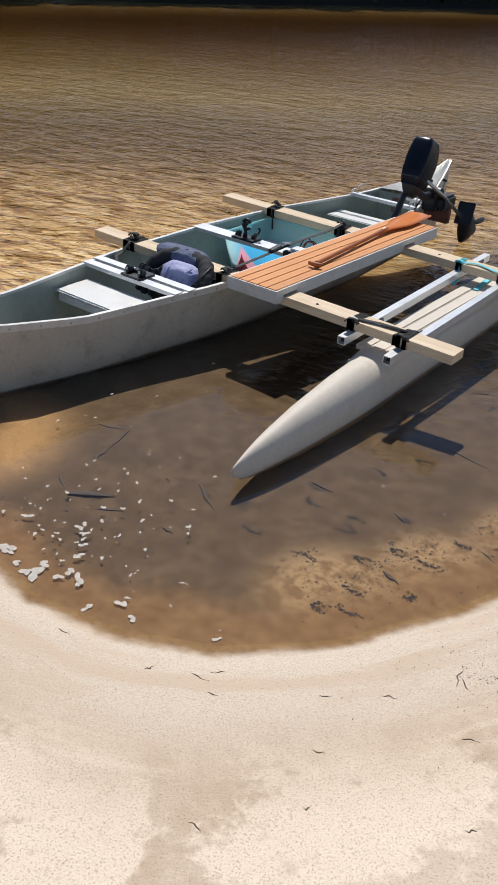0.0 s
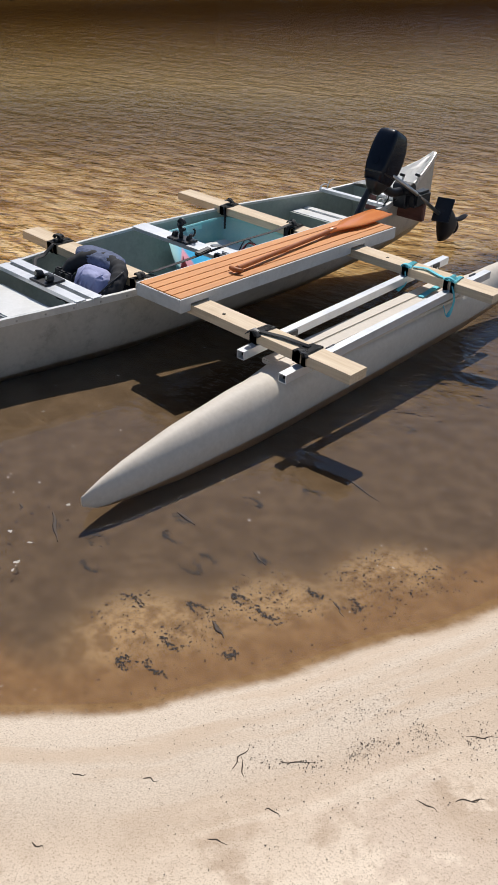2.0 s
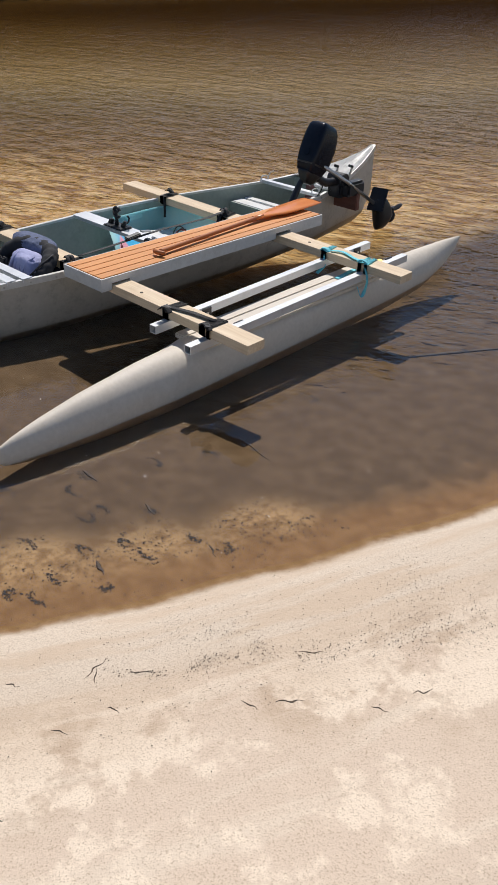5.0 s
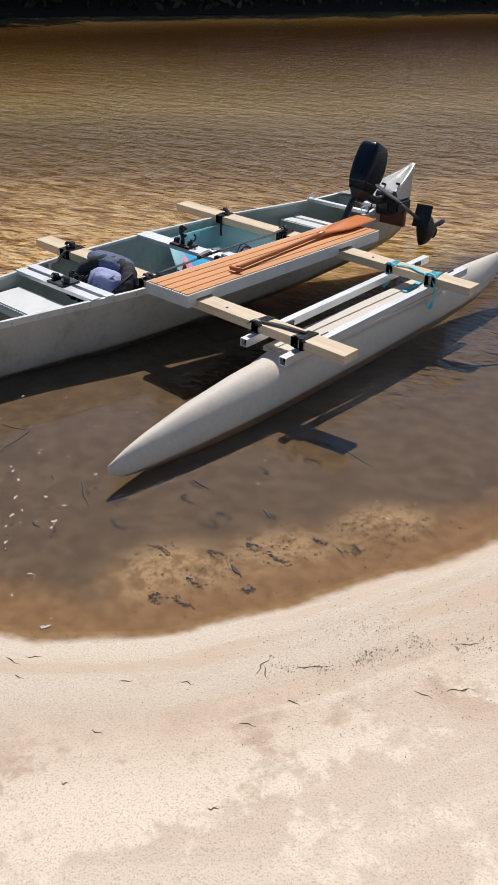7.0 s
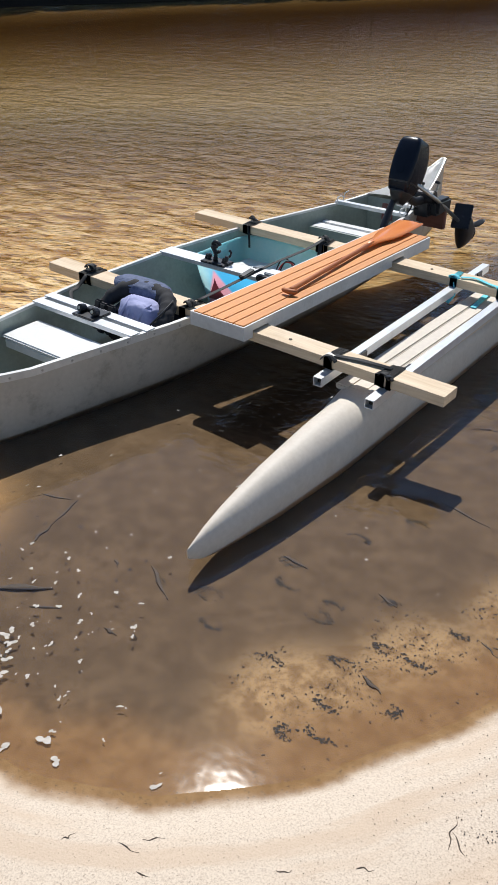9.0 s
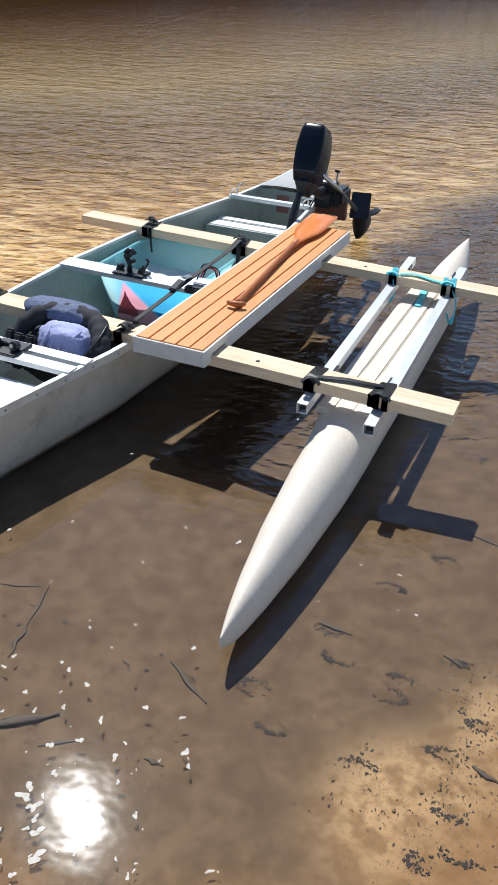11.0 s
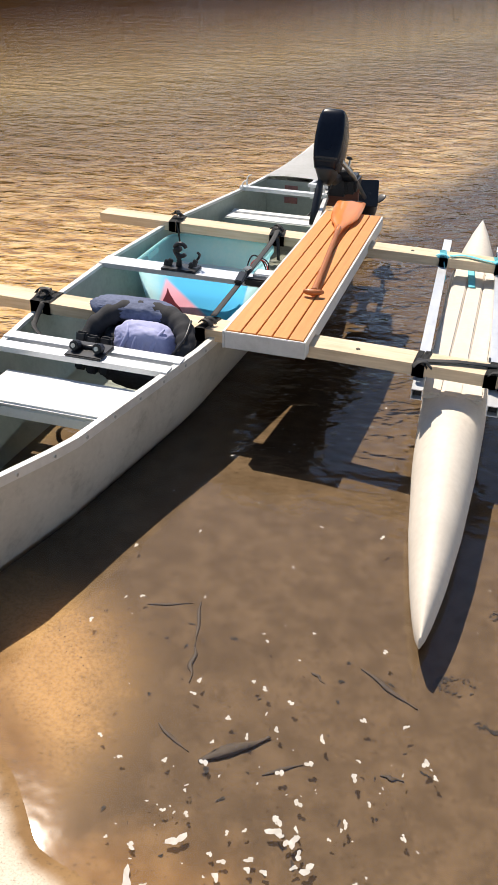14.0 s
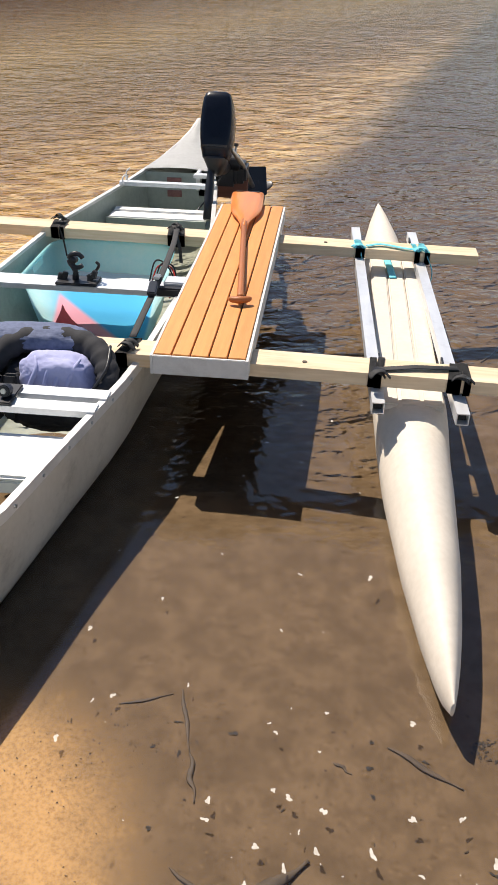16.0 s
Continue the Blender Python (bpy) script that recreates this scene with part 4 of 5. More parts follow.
# ---- things in the canoe ----
def build_tub():
    tub = thing("plastic_tub", (-2.54, 3.57, -0.03), "translucent turquoise plastic storage tub standing open in the canoe", "storage tub")
    c, ux, uy = Vector((-2.525, 3.560, 0)), Vector((1, 0, 0)), Vector((0, 1, 0))
    sizes = ((0.0, 0.180, 0.160), (0.004, 0.190, 0.170), (0.02, 0.198, 0.180), (0.12, 0.219, 0.203), (0.227, 0.238, 0.226), (0.232, 0.247, 0.236), (0.246, 0.247, 0.236), (0.246, 0.239, 0.228), (0.238, 0.237, 0.226))
    rings = [rounded(c + Vector((0, 0, z - 0.02)), ux, uy, hx, hy, 0.28, 44) for z, hx, hy in sizes]
    bm = loft(rings, caps=False)
    bm.faces.new([v for v in bm.verts[:44]][::-1])
    part("tub_wall", bm, M_TUB, tub, "thin turquoise wall, bright blue in front", smooth=True)
    def on_front(name, rows, off, mat, label):
        """A thin curved shape lying on the tub's sloping front; rows of height, from, to."""
        ring = [[(x0 + (x1 - x0) * k / 6, 3.560 - 0.184 - 0.215 * z - off, z) for k in range(7)] for z, x0, x1 in rows]
        bm = loft(ring, closed=False)
        part(name, bm, mat, tub, label, smooth=True)

    on_front("maroon_shape", [(0.03, -2.668, -2.55), (0.065, -2.650, -2.565), (0.09, -2.636, -2.585), (0.125, -2.617, -2.602), (0.148, -2.610, -2.607)], 0.006, M_MAROON, "dark red shape on the tub's front")
    part("handle_lug", box(-2.779, -2.760, 3.50, 3.62, 0.180, 0.222), M_TUB, tub, "pale moulded handle", bevel=0.006)
    # crumpled pale sheet inside
    bm = bmesh.new()
    bmesh.ops.create_grid(bm, x_segments=26, y_segments=20, size=1, matrix=Matrix.Translation((-2.525, 3.565, 0.120)) @ Matrix.Diagonal((0.195, 0.175, 1, 1)))
    for v in bm.verts:
        v.co.z += 0.014 * noise.noise(v.co * 7) + 0.006 * noise.noise(v.co * 25)
    sheet_ob = part("liner_sheet", bm, M_SEAT, None, smooth=True)
    tagged(sheet_ob, "crumpled white sheet lying in the turquoise tub", "sheet")


def cloth_lump(center, size, seed, rough=0.25, count=3, crease=0.9):
    bm = bmesh.new()
    bmesh.ops.create_icosphere(bm, subdivisions=count, radius=1)
    off = Vector((seed * 7.3, seed * 3.1, seed))
    for v in bm.verts:
        d = v.co.normalized()
        p = Vector([math.copysign(abs(q) ** 0.75, q) for q in d])
        k = 1 + rough * noise.noise(p * 1.6 + off) + rough * 0.35 * noise.noise(Vector((p.x * 5.0, p.y * 2.0, p.z * 1.5)) + off) - rough * crease * abs(noise.noise(p * 6.0 + off)) + rough * 0.25 * noise.noise(p * 14.0 + off)
        v.co = Vector((p.x * size[0] * k, p.y * size[1] * k, p.z * size[2] * k)) + Vector(center)
    return bm


def build_bag():
    bag = thing("backpack", (-2.43, 2.68, 0.05), "black nylon backpack with lavender cloth in it, lying in the canoe", "backpack")
    part("bag_body", cloth_lump((-2.425, 2.705, 0.175), (0.185, 0.115, 0.100), 3, 0.14, 5), M_BAG, bag, "black nylon body", smooth=True)
    arch = smooth_line([(-2.590, 2.600, 0.180), (-2.585, 2.645, 0.262), (-2.530, 2.705, 0.305), (-2.440, 2.735, 0.308), (-2.345, 2.725, 0.306), (-2.285, 2.680, 0.290), (-2.258, 2.625, 0.258), (-2.268, 2.590, 0.228)], 6)
    m = len(arch)
    part("padded_arch", sweep(arch, [0.026 + 0.010 * math.sin(math.pi * k / (m - 1)) + 0.003 * math.sin(1.9 * k) for k in range(m)], 14), M_BAG, bag, "thick padded black rim", smooth=True)
    part("top_flap", cloth_lump((-2.480, 2.738, 0.312), (0.150, 0.054, 0.032), 5, 0.10, 5, 0.4), M_NAVYCLOTH, bag, "slate blue top flap", smooth=True)
    part("cloth", cloth_lump((-2.400, 2.645, 0.238), (0.104, 0.062, 0.074), 8, 0.10, 5, 0.45), M_LAV, bag, "lavender cloth bulging out", smooth=True)
    for k, (x0, x1, lean) in enumerate(((-2.475, -2.455, 0.012), (-2.425, -2.415, 0.004), (-2.385, -2.372, -0.006), (-2.345, -2.330, -0.014))):
        fold = smooth_line([(x0, 2.572 + abs(lean), 0.188), (x0 + lean, 2.580, 0.235), (x1 + lean, 2.600, 0.285), (x1, 2.635, 0.306)], 4)
        part("cloth_fold", sweep(fold, [0.003 + 0.004 * math.sin(math.pi * j / (len(fold) - 1)) for j in range(len(fold))], 8), M_LAV, bag, smooth=True)
    part("cloth", cloth_lump((-2.275, 2.590, 0.222), (0.030, 0.026, 0.024), 11, 0.2, 4), M_LAV, bag, "lavender cloth bulging out", smooth=True)
    part("front_pouch", cloth_lump((-2.395, 2.590, 0.158), (0.135, 0.045, 0.040), 14, 0.14, 5), M_BAG, bag, "flat black pouch", smooth=True)
    for k, (x, y) in enumerate(((-2.600, 2.588), (-2.553, 2.572), (-2.510, 2.575))):
        panel = part("shoulder_strap", box(x - 0.019, x + 0.019, -0.011, 0.011, -0.062, 0.062, m=Matrix.Translation((0, y, 0.212)) @ pose(0, 0, 0, -16, 0, 0)), M_STRAP, bag, "padded black strap", bevel=0.006)
        part("strap_web", box(x - 0.011, x + 0.011, -0.0135, -0.0115, -0.056, 0.056, m=Matrix.Translation((0, y, 0.212)) @ pose(0, 0, 0, -16, 0, 0)), M_BLACK, panel)
        part("buckle", box(x - 0.016, x + 0.016, -0.020, -0.0137, 0.014, 0.036, m=Matrix.Translation((0, y, 0.212)) @ pose(0, 0, 0, -16, 0, 0)), M_STEEL if k == 1 else M_BLACK, panel, bevel=0.003)
    part("handle_cord", sweep(smooth_line([(-2.262, 2.690, 0.322), (-2.258, 2.610, 0.290), (-2.300, 2.566, 0.235), (-2.350, 2.552, 0.200)], 6), 0.004, 6), M_BLACK, bag, smooth=True)


def build_mounts():
    mount = thing("ball_mount", (-2.55, 3.235, 0.272), "black ball-and-arm device mount bolted on the middle thwart", "device mount")
    part("plate", box(-2.625, -2.485, 3.195, 3.272, 0.2725, 0.281), M_BLACK, mount, bevel=0.003)
    part("ball_arm", sweep(smooth_line([(-2.565, 3.235, 0.28), (-2.563, 3.235, 0.31), (-2.575, 3.24, 0.335), (-2.56, 3.235, 0.352)], 4), [0.011] * 4 + [0.010] * 4 + [0.013] * 5, 10), M_BLACK, mount, smooth=True)
    part("ring_clamp", sweep([(-2.557 + 0.024 * math.cos(a), 3.235, 0.345 + 0.024 * math.sin(a)) for a in np.linspace(0.4, 5.6, 18)], 0.008, 8), M_BLACK, mount, smooth=True)
    for x, z in ((-2.500, 0.30), (-2.515, 0.287), (-2.60, 0.292), (-2.615, 0.287)):
        part("knob", disc((x, 3.235, z), (0.3, 0.2, 1), 0.010, 0.026, 10), M_BLACK, mount, bevel=0.002)
    part("lock_chain", sweep(smooth_line([(-2.53, 3.25, 0.285), (-2.505, 3.26, 0.30), (-2.488, 3.255, 0.325), (-2.495, 3.25, 0.338)], 5), 0.005, 6), M_BLACK, mount, smooth=True)
    lamp = thing("thwart_mount", (-2.55, 2.47, 0.266), "black plate with two round knobs screwed on the front thwarts", "device mount")
    part("plate", box(-2.600, -2.480, 2.432, 2.535, 0.2665, 0.275), M_BLACK, lamp, bevel=0.003)
    for x in (-2.578, -2.502):
        k = part("knob", disc((x, 2.47, 0.290), (0, -1, 0.3), 0.016, 0.03, 16), M_BLACK, lamp, bevel=0.003)
        part("lens", disc((x, 2.4535, 0.2955), (0, -1, 0.3), 0.007, 0.003, 12), M_STEEL, k)
    part("bridge", sweep([(-2.578, 2.485, 0.283), (-2.54, 2.49, 0.279), (-2.502, 2.485, 0.283)], 0.008, 8), M_BLACK, lamp, smooth=True)
    cl = thing("clamp_box", (-2.23, 3.30, 0.27), "pale metal clamp with a black grip on the gunwale", "clamp")
    part("clamp_body", box(-2.262, -2.192, 3.285, 3.345, 0.272, 0.300), M_ALU, cl, bevel=0.004)
    part("clamp_grip", box(-2.285, -2.175, 3.255, 3.284, 0.262, 0.290), M_BLACK, cl, bevel=0.005)
    part("clamp_jaw", box(-2.189, -2.176, 3.262, 3.305, 0.215, 0.2615), M_BLACK, cl, bevel=0.002)
    for k, (m, dx) in enumerate(((M_CABLE_RED, 0), (M_BLACK, 0.012), (M_BLACK, -0.008))):
        c = part("loose_cable", sweep(smooth_line([(-2.31 + dx, 3.42, 0.20), (-2.29 + dx, 3.46, 0.26 + 0.01 * k), (-2.25 + dx, 3.48, 0.255), (-2.225, 3.44, 0.22 - 0.01 * k), (-2.24, 3.40, 0.17)], 6), 0.003, 6), m, None, smooth=True)
        tagged(c, "thin red electric cable hanging over the tub" if k == 0 else "thin black electric cable hanging over the tub", "cable", "loose cables")


build_tub()
build_bag()
build_mounts()
for ob in scene.objects:
    if ob.parent is None and ob.name in ("ball_mount", "thwart_mount", "clamp_box"):
        ob.location += {"ball_mount": Vector((0.042, 0.015, 0)), "thwart_mount": Vector((0.025, 0, 0)), "clamp_box": Vector((0.040, -0.065, 0))}[ob.name]


# ---- straps and lashings ----
def turn_of_strap(x, slant, width, line, extra):
    """One flat turn of webbing round a beam, a little aslant."""
    yc, h = line[0][1], 0.046 + extra
    z = beam_z(line, x)
    a, b = z + extra, z - 0.038 - extra
    rings = []
    for dx in (-width / 2, width / 2):
        rings.append([(x + dx - slant, yc - h, a), (x + dx, yc, a + 0.0008), (x + dx + slant, yc + h, a), (x + dx + slant, yc + h, b), (x + dx, yc, b), (x + dx - slant, yc - h, b)])
    bm = loft(rings, caps=False)
    bmesh.ops.solidify(bm, geom=bm.faces[:], thickness=0.0016)
    return bm


def lashing(x, line, label, mat, seed, coil_at=(0, 0, 0), wide=0.045, tail=None):
    """Several flat turns, two loose loops, a buckle and a hanging end."""
    rs = random.Random(seed)
    th = thing("lashing_strap", (x, line[0][1], beam_z(line, x)), label, "strap", "lashings")
    turns = max(2, round(wide / 0.016))
    for k in range(turns):
        xx = x - wide / 2 + wide * (k + 0.5) / turns
        part("strap_turn", turn_of_strap(xx, rs.uniform(-0.012, 0.012), 0.019, line, 0.0025 + 0.0012 * (k % 3)), mat, th)
    c = Vector((x, line[0][1], beam_z(line, x) + 0.006)) + Vector(coil_at)
    for k in range(3):
        a = rs.uniform(-0.8, 0.8)
        d = Vector((math.cos(a), math.sin(a), 0)) * rs.uniform(0.018, 0.030)
        up = Vector((0, 0, rs.uniform(0.008, 0.018)))
        off = Vector((rs.uniform(-0.008, 0.008), rs.uniform(-0.012, 0.012), 0))
        part("loose_loop", sweep(smooth_line([c - d + off, c - d * 0.4 + up + off, c + d * 0.4 + up * 0.9 + off, c + d + off - up * 0.2], 4), 0.0085, 8, flat=0.22), mat, th, smooth=True)
    if mat is M_STRAP:
        bu = part("buckle", box(-0.017, 0.017, -0.012, 0.012, 0, 0.010, m=Matrix.Translation(c + Vector((0.004, 0.004, 0.004))) @ pose(0, 0, 0, rs.uniform(-20, 20), rs.uniform(-15, 15), rs.uniform(0, 180))), M_BLACK, th, "black cam buckle", bevel=0.003)
    if tail:
        part("tail", sweep(smooth_line(tail, 6), 0.009, 8, flat=0.22, up=(0.3, 0.2, 1)), mat, th, smooth=True)
    return th


DARK, BLUE = "black webbing strap wound round timber and gunwale", "cyan webbing strap tying the timber to the rail"
lashing(-2.815, FRONT, DARK, M_STRAP, 1, (0.0, 0.0, 0.010), 0.075, [(-2.80, 2.72, 0.30), (-2.80, 2.66, 0.26), (-2.77, 2.60, 0.265), (-2.72, 2.56, 0.25)])
lashing(-2.232, FRONT, DARK, M_STRAP, 2, (0.0, -0.02, 0.004), 0.028)
lashing(-2.745, REAR, DARK, M_STRAP, 3, (0.0, 0.0, 0.012), 0.055, [(-2.73, 3.752, 0.285), (-2.715, 3.74, 0.235), (-2.705, 3.73, 0.18)])
lashing(-2.285, REAR, DARK, M_STRAP, 4, (0.0, -0.02, 0.014), 0.06, [(-2.275, 3.74, 0.285), (-2.255, 3.70, 0.25), (-2.245, 3.67, 0.20)])
lashing(-1.545, FRONT, DARK, M_STRAP, 5, (0.0, -0.05, -0.005), 0.040)
lashing(-1.322, FRONT, DARK, M_STRAP, 6, (0.005, -0.05, -0.008), 0.055)
lashing(-1.585, REAR, BLUE, M_CYAN, 7, (0.005, -0.03, -0.005), 0.022, [(-1.575, 3.755, 0.25), (-1.565, 3.74, 0.20), (-1.572, 3.70, 0.17)])
lashing(-1.355, REAR, BLUE, M_CYAN, 8, (0.0, -0.035, 0.0), 0.05, [(-1.33, 3.75, 0.25), (-1.305, 3.74, 0.19), (-1.315, 3.72, 0.12), (-1.33, 3.70, 0.17)])
st = part("ratchet_strap", sweep(smooth_line([(-2.275, 3.76, 0.300), (-2.258, 3.60, 0.298), (-2.236, 3.30, 0.312), (-2.232, 3.00, 0.303), (-2.228, 2.80, 0.300)], 5), 0.011, 8, flat=0.16), M_STRAP, None, smooth=True)
tagged(st, "taut black ratchet strap running between the two cross beams", "strap", "lashings")
part("ratchet", box(-0.014, 0.014, -0.045, 0.045, 0, 0.016, m=turned((-2.237, 3.12, 0.309), 3, 8, 6)), M_BLACK, st, "black ratchet buckle", bevel=0.004)
part("ratchet_lever", box(-0.010, 0.010, -0.030, 0.030, 0, 0.007, m=turned((-2.237, 3.20, 0.322), -10, 5, 3)), M_STEEL, st, "dull metal lever", bevel=0.002)
st = part("diagonal_strap", sweep([(-1.55, 2.735, 0.2815), (-1.44, 2.762, 0.2825), (-1.325, 2.775, 0.279)], 0.012, 8, flat=0.15), M_STRAP, None, smooth=True)
tagged(st, "flat black strap stretched over the timber between two rails", "strap", "lashings")
st = part("cross_strap", sweep(smooth_line([(-1.555, 3.775, 0.2695), (-1.50, 3.80, 0.270), (-1.42, 3.775, 0.268), (-1.37, 3.765, 0.268)], 5), 0.010, 8, flat=0.2), M_CYAN, None, smooth=True)
tagged(st, "cyan webbing stretched over the rear timber", "strap", "lashings")
st = part("webbing_tail", sweep(smooth_line([(-1.470, 3.93, 0.178), (-1.462, 3.84, 0.180), (-1.455, 3.76, 0.178), (-1.450, 3.70, 0.177)], 5), 0.014, 8, flat=0.12), M_CYAN, None, smooth=True)
tagged(st, "loose end of cyan webbing lying on the float", "strap", "lashings")
st = part("hose_loop", sweep(smooth_line([(-1.47, 4.02, 0.178), (-1.43, 3.98, 0.183), (-1.39, 4.00, 0.186), (-1.355, 3.95, 0.195)], 5), 0.006, 6), M_BLACK, None, smooth=True)
tagged(st, "short black cord on the end of the float", "cord", "lashings")

# ---- floating and drifted bits ----
def scatter_flakes(name, spots, z, size, material, label, category, seed, lift=0.0, slim=(0.4, 0.95)):
    rnd = random.Random(seed)
    verts, faces = [], []
    for x, y, s in spots:
        n = 14
        f1, f2, f3 = (rnd.uniform(0, 6.28) for _ in range(3))
        a0, e = rnd.uniform(0, 6.28), rnd.uniform(*slim)
        zz = (z if z is not None else ground_z(x, y)) + lift
        ring = []
        for k in range(n):
            a = 2 * math.pi * k / n
            r = s * size * (0.85 + (0.30 if s < 0.9 else 0.42) * math.sin(2 * a + f1) + 0.22 * math.sin(3 * a + f2) + 0.12 * math.sin(5 * a + f3))
            u, v = r * math.cos(a), r * e * math.sin(a)
            ring.append((x + u * math.cos(a0) - v * math.sin(a0), y + u * math.sin(a0) + v * math.cos(a0)))
        b = len(verts)
        verts += [(u, v, zz) for u, v in ring] + [(x, y, zz + 0.012 * s * size)]
        faces += [(b + k, b + (k + 1) % n, b + n) for k in range(n)]
    me = bpy.data.meshes.new(name)
    me.from_pydata(verts, [], faces)
    me.materials.append(material)
    return tagged(new(name, me), label, category, kind="stuff")


def depth_at(x, y):
    return shore_distance(np.array([x]), np.array([y]))[0]


rnd = random.Random(5)
foam = [(-1.751, 1.24, 1.25), (-1.805, 1.147, 1.5), (-1.672, 1.104, 1.9), (-1.655, 1.092, 1.2), (-1.534, 1.126, 1.6), (-1.521, 1.085, 2.1), (-1.546, 1.07, 1.6), (-1.49, 1.215, 1.5), (-1.592, 1.331, 0.9),
        (-1.59, 1.308, 1.0), (-1.455, 1.153, 1.3), (-1.415, 1.149, 1.6), (-1.596, 1.077, 1.3), (-1.519, 1.257, 0.95), (-1.554, 1.3, 0.9), (-1.539, 1.277, 0.8), (-1.463, 1.116, 1.4), (-1.309, 1.086, 1.3), (-1.397, 1.135, 1.2),
        (-1.253, 1.157, 1.4), (-1.19, 1.136, 1.0), (-0.975, 1.225, 1.0), (-1.618, 1.244, 0.7), (-1.258, 1.183, 0.8), (-1.35, 1.535, 0.8), (-1.636, 1.597, 0.55), (-1.554, 1.528, 0.75), (-1.698, 1.487, 0.6), (-1.726, 1.628, 0.5),
        (-1.545, 2.211, 0.7), (-2.058, 1.8, 0.5), (-2.139, 1.69, 0.6), (-2.15, 1.973, 0.6), (-2.094, 1.784, 0.4)]
for k in range(105):
    x, y = rnd.gauss(-1.60, 0.21), rnd.gauss(1.33, 0.17)
    if depth_at(x, y) < -0.02:
        foam.append((x, y, rnd.uniform(0.22, 0.8) ** 1.5))
for k in range(95):
    x, y = rnd.uniform(-2.15, -0.4), rnd.uniform(1.2, 3.4)
    if depth_at(x, y) < -0.05 and not (-1.55 < x < -1.28 and y > 1.8):
        foam.append((x, y, rnd.uniform(0.3, 0.65) ** 1.8))
scatter_flakes("foam_flecks", foam, 0.0015, 0.013, M_FOAM, "small white foam flecks floating in the shallow water", "foam", 3)

litter = []
MARKS = [(-1.204, 2.047), (-1.156, 1.955), (-1.222, 1.693), (-0.904, 2.058), (-1.001, 1.952), (-1.011, 1.891), (-1.014, 1.674), (-0.803, 1.887), (-0.818, 1.653), (-0.781, 1.56), (-0.846, 1.517),
         (-1.12, 2.265), (-1.007, 2.439), (-1.051, 3.043), (-1.304, 1.784), (-0.675, 2.055), (-0.855, 1.78), (-0.70, 1.72), (-0.584, 2.08), (-0.72, 1.90)]
for mx, my in MARKS:
    a0, bow, tilt = rnd.uniform(0, 6.28), rnd.uniform(0.020, 0.034), rnd.uniform(0.5, 0.8)
    for k in range(75):
        a = a0 + rnd.gauss(0, 1.1)
        r = bow + rnd.gauss(0, 0.006)
        litter.append((mx + 1.25 * r * math.cos(a), my + tilt * r * math.sin(a), rnd.uniform(0.08, 0.48)))
for k in range(1700):
    t = rnd.random()
    x, y = -0.98 + 0.62 * t + rnd.gauss(0, 0.09), 1.62 + 0.85 * t + rnd.gauss(0, 0.11)
    if -0.42 < depth_at(x, y) < -0.03 and noise.noise(Vector((x * 7, y * 7, 0))) > -0.02:
        litter.append((x, y, rnd.uniform(0.12, 0.62) ** 1.7))
# the drift line on the beach, with denser clumps
DRIFT = [(-0.418, 1.49), (-0.303, 1.572), (-0.246, 1.678), (-0.18, 1.805), (-0.083, 1.866), (0.021, 2.003), (0.082, 2.128), (0.16, 2.28), (0.24, 2.5)]
for k in range(1500):
    i = min(int((rnd.random() ** 0.75) * (len(DRIFT) - 1)), len(DRIFT) - 2)
    p = Vector(DRIFT[i]).lerp(Vector(DRIFT[i + 1]), rnd.random())
    w = 0.008 + 0.004 * i
    x, y = p.x + rnd.gauss(0, w), p.y + rnd.gauss(0, w)
    if noise.noise(Vector((x * 16, y * 16, 3))) > -0.12:
        litter.append((x, y, rnd.uniform(0.08, 0.40) ** 1.6))
for mx, my, w in ((-0.113, 2.326, 0.05), (-0.055, 2.283, 0.04), (-0.001, 2.172, 0.05), (0.04, 2.12, 0.04), (-0.18, 1.805, 0.016), (-0.246, 1.678, 0.016), (0.12, 2.24, 0.06), (0.05, 2.34, 0.06), (-0.38, 1.72, 0.035), (-0.30, 1.80, 0.03)):
    for k in range(130):
        litter.append((mx + rnd.gauss(0, w), my + rnd.gauss(0, w * 1.2), rnd.uniform(0.08, 0.36) ** 1.6))
for k in range(1800):
    t = rnd.random()
    x, y = -0.42 + 0.75 * t + rnd.gauss(0, 0.14), 1.45 + 1.15 * t + rnd.gauss(0, 0.14)
    if depth_at(x, y) > 0.05:
        litter.append((x, y, rnd.uniform(0.05, 0.2)))
for k in range(260):
    x, y = rnd.gauss(-2.1, 0.10), rnd.gauss(1.68, 0.10)
    litter.append((x, y, rnd.uniform(0.08, 0.35) ** 1.4))
for k in range(34):
    x, y = rnd.uniform(-2.0, -1.3), rnd.uniform(1.15, 1.8)
    if depth_at(x, y) < -0.03:
        litter.append((x, y, rnd.uniform(0.25, 0.95)))
scatter_flakes("leaf_litter", litter, None, 0.0105, M_LITTER, "dark bits of leaf litter along the water's edge", "leaf litter", 9, 0.0015, (0.25, 0.8))


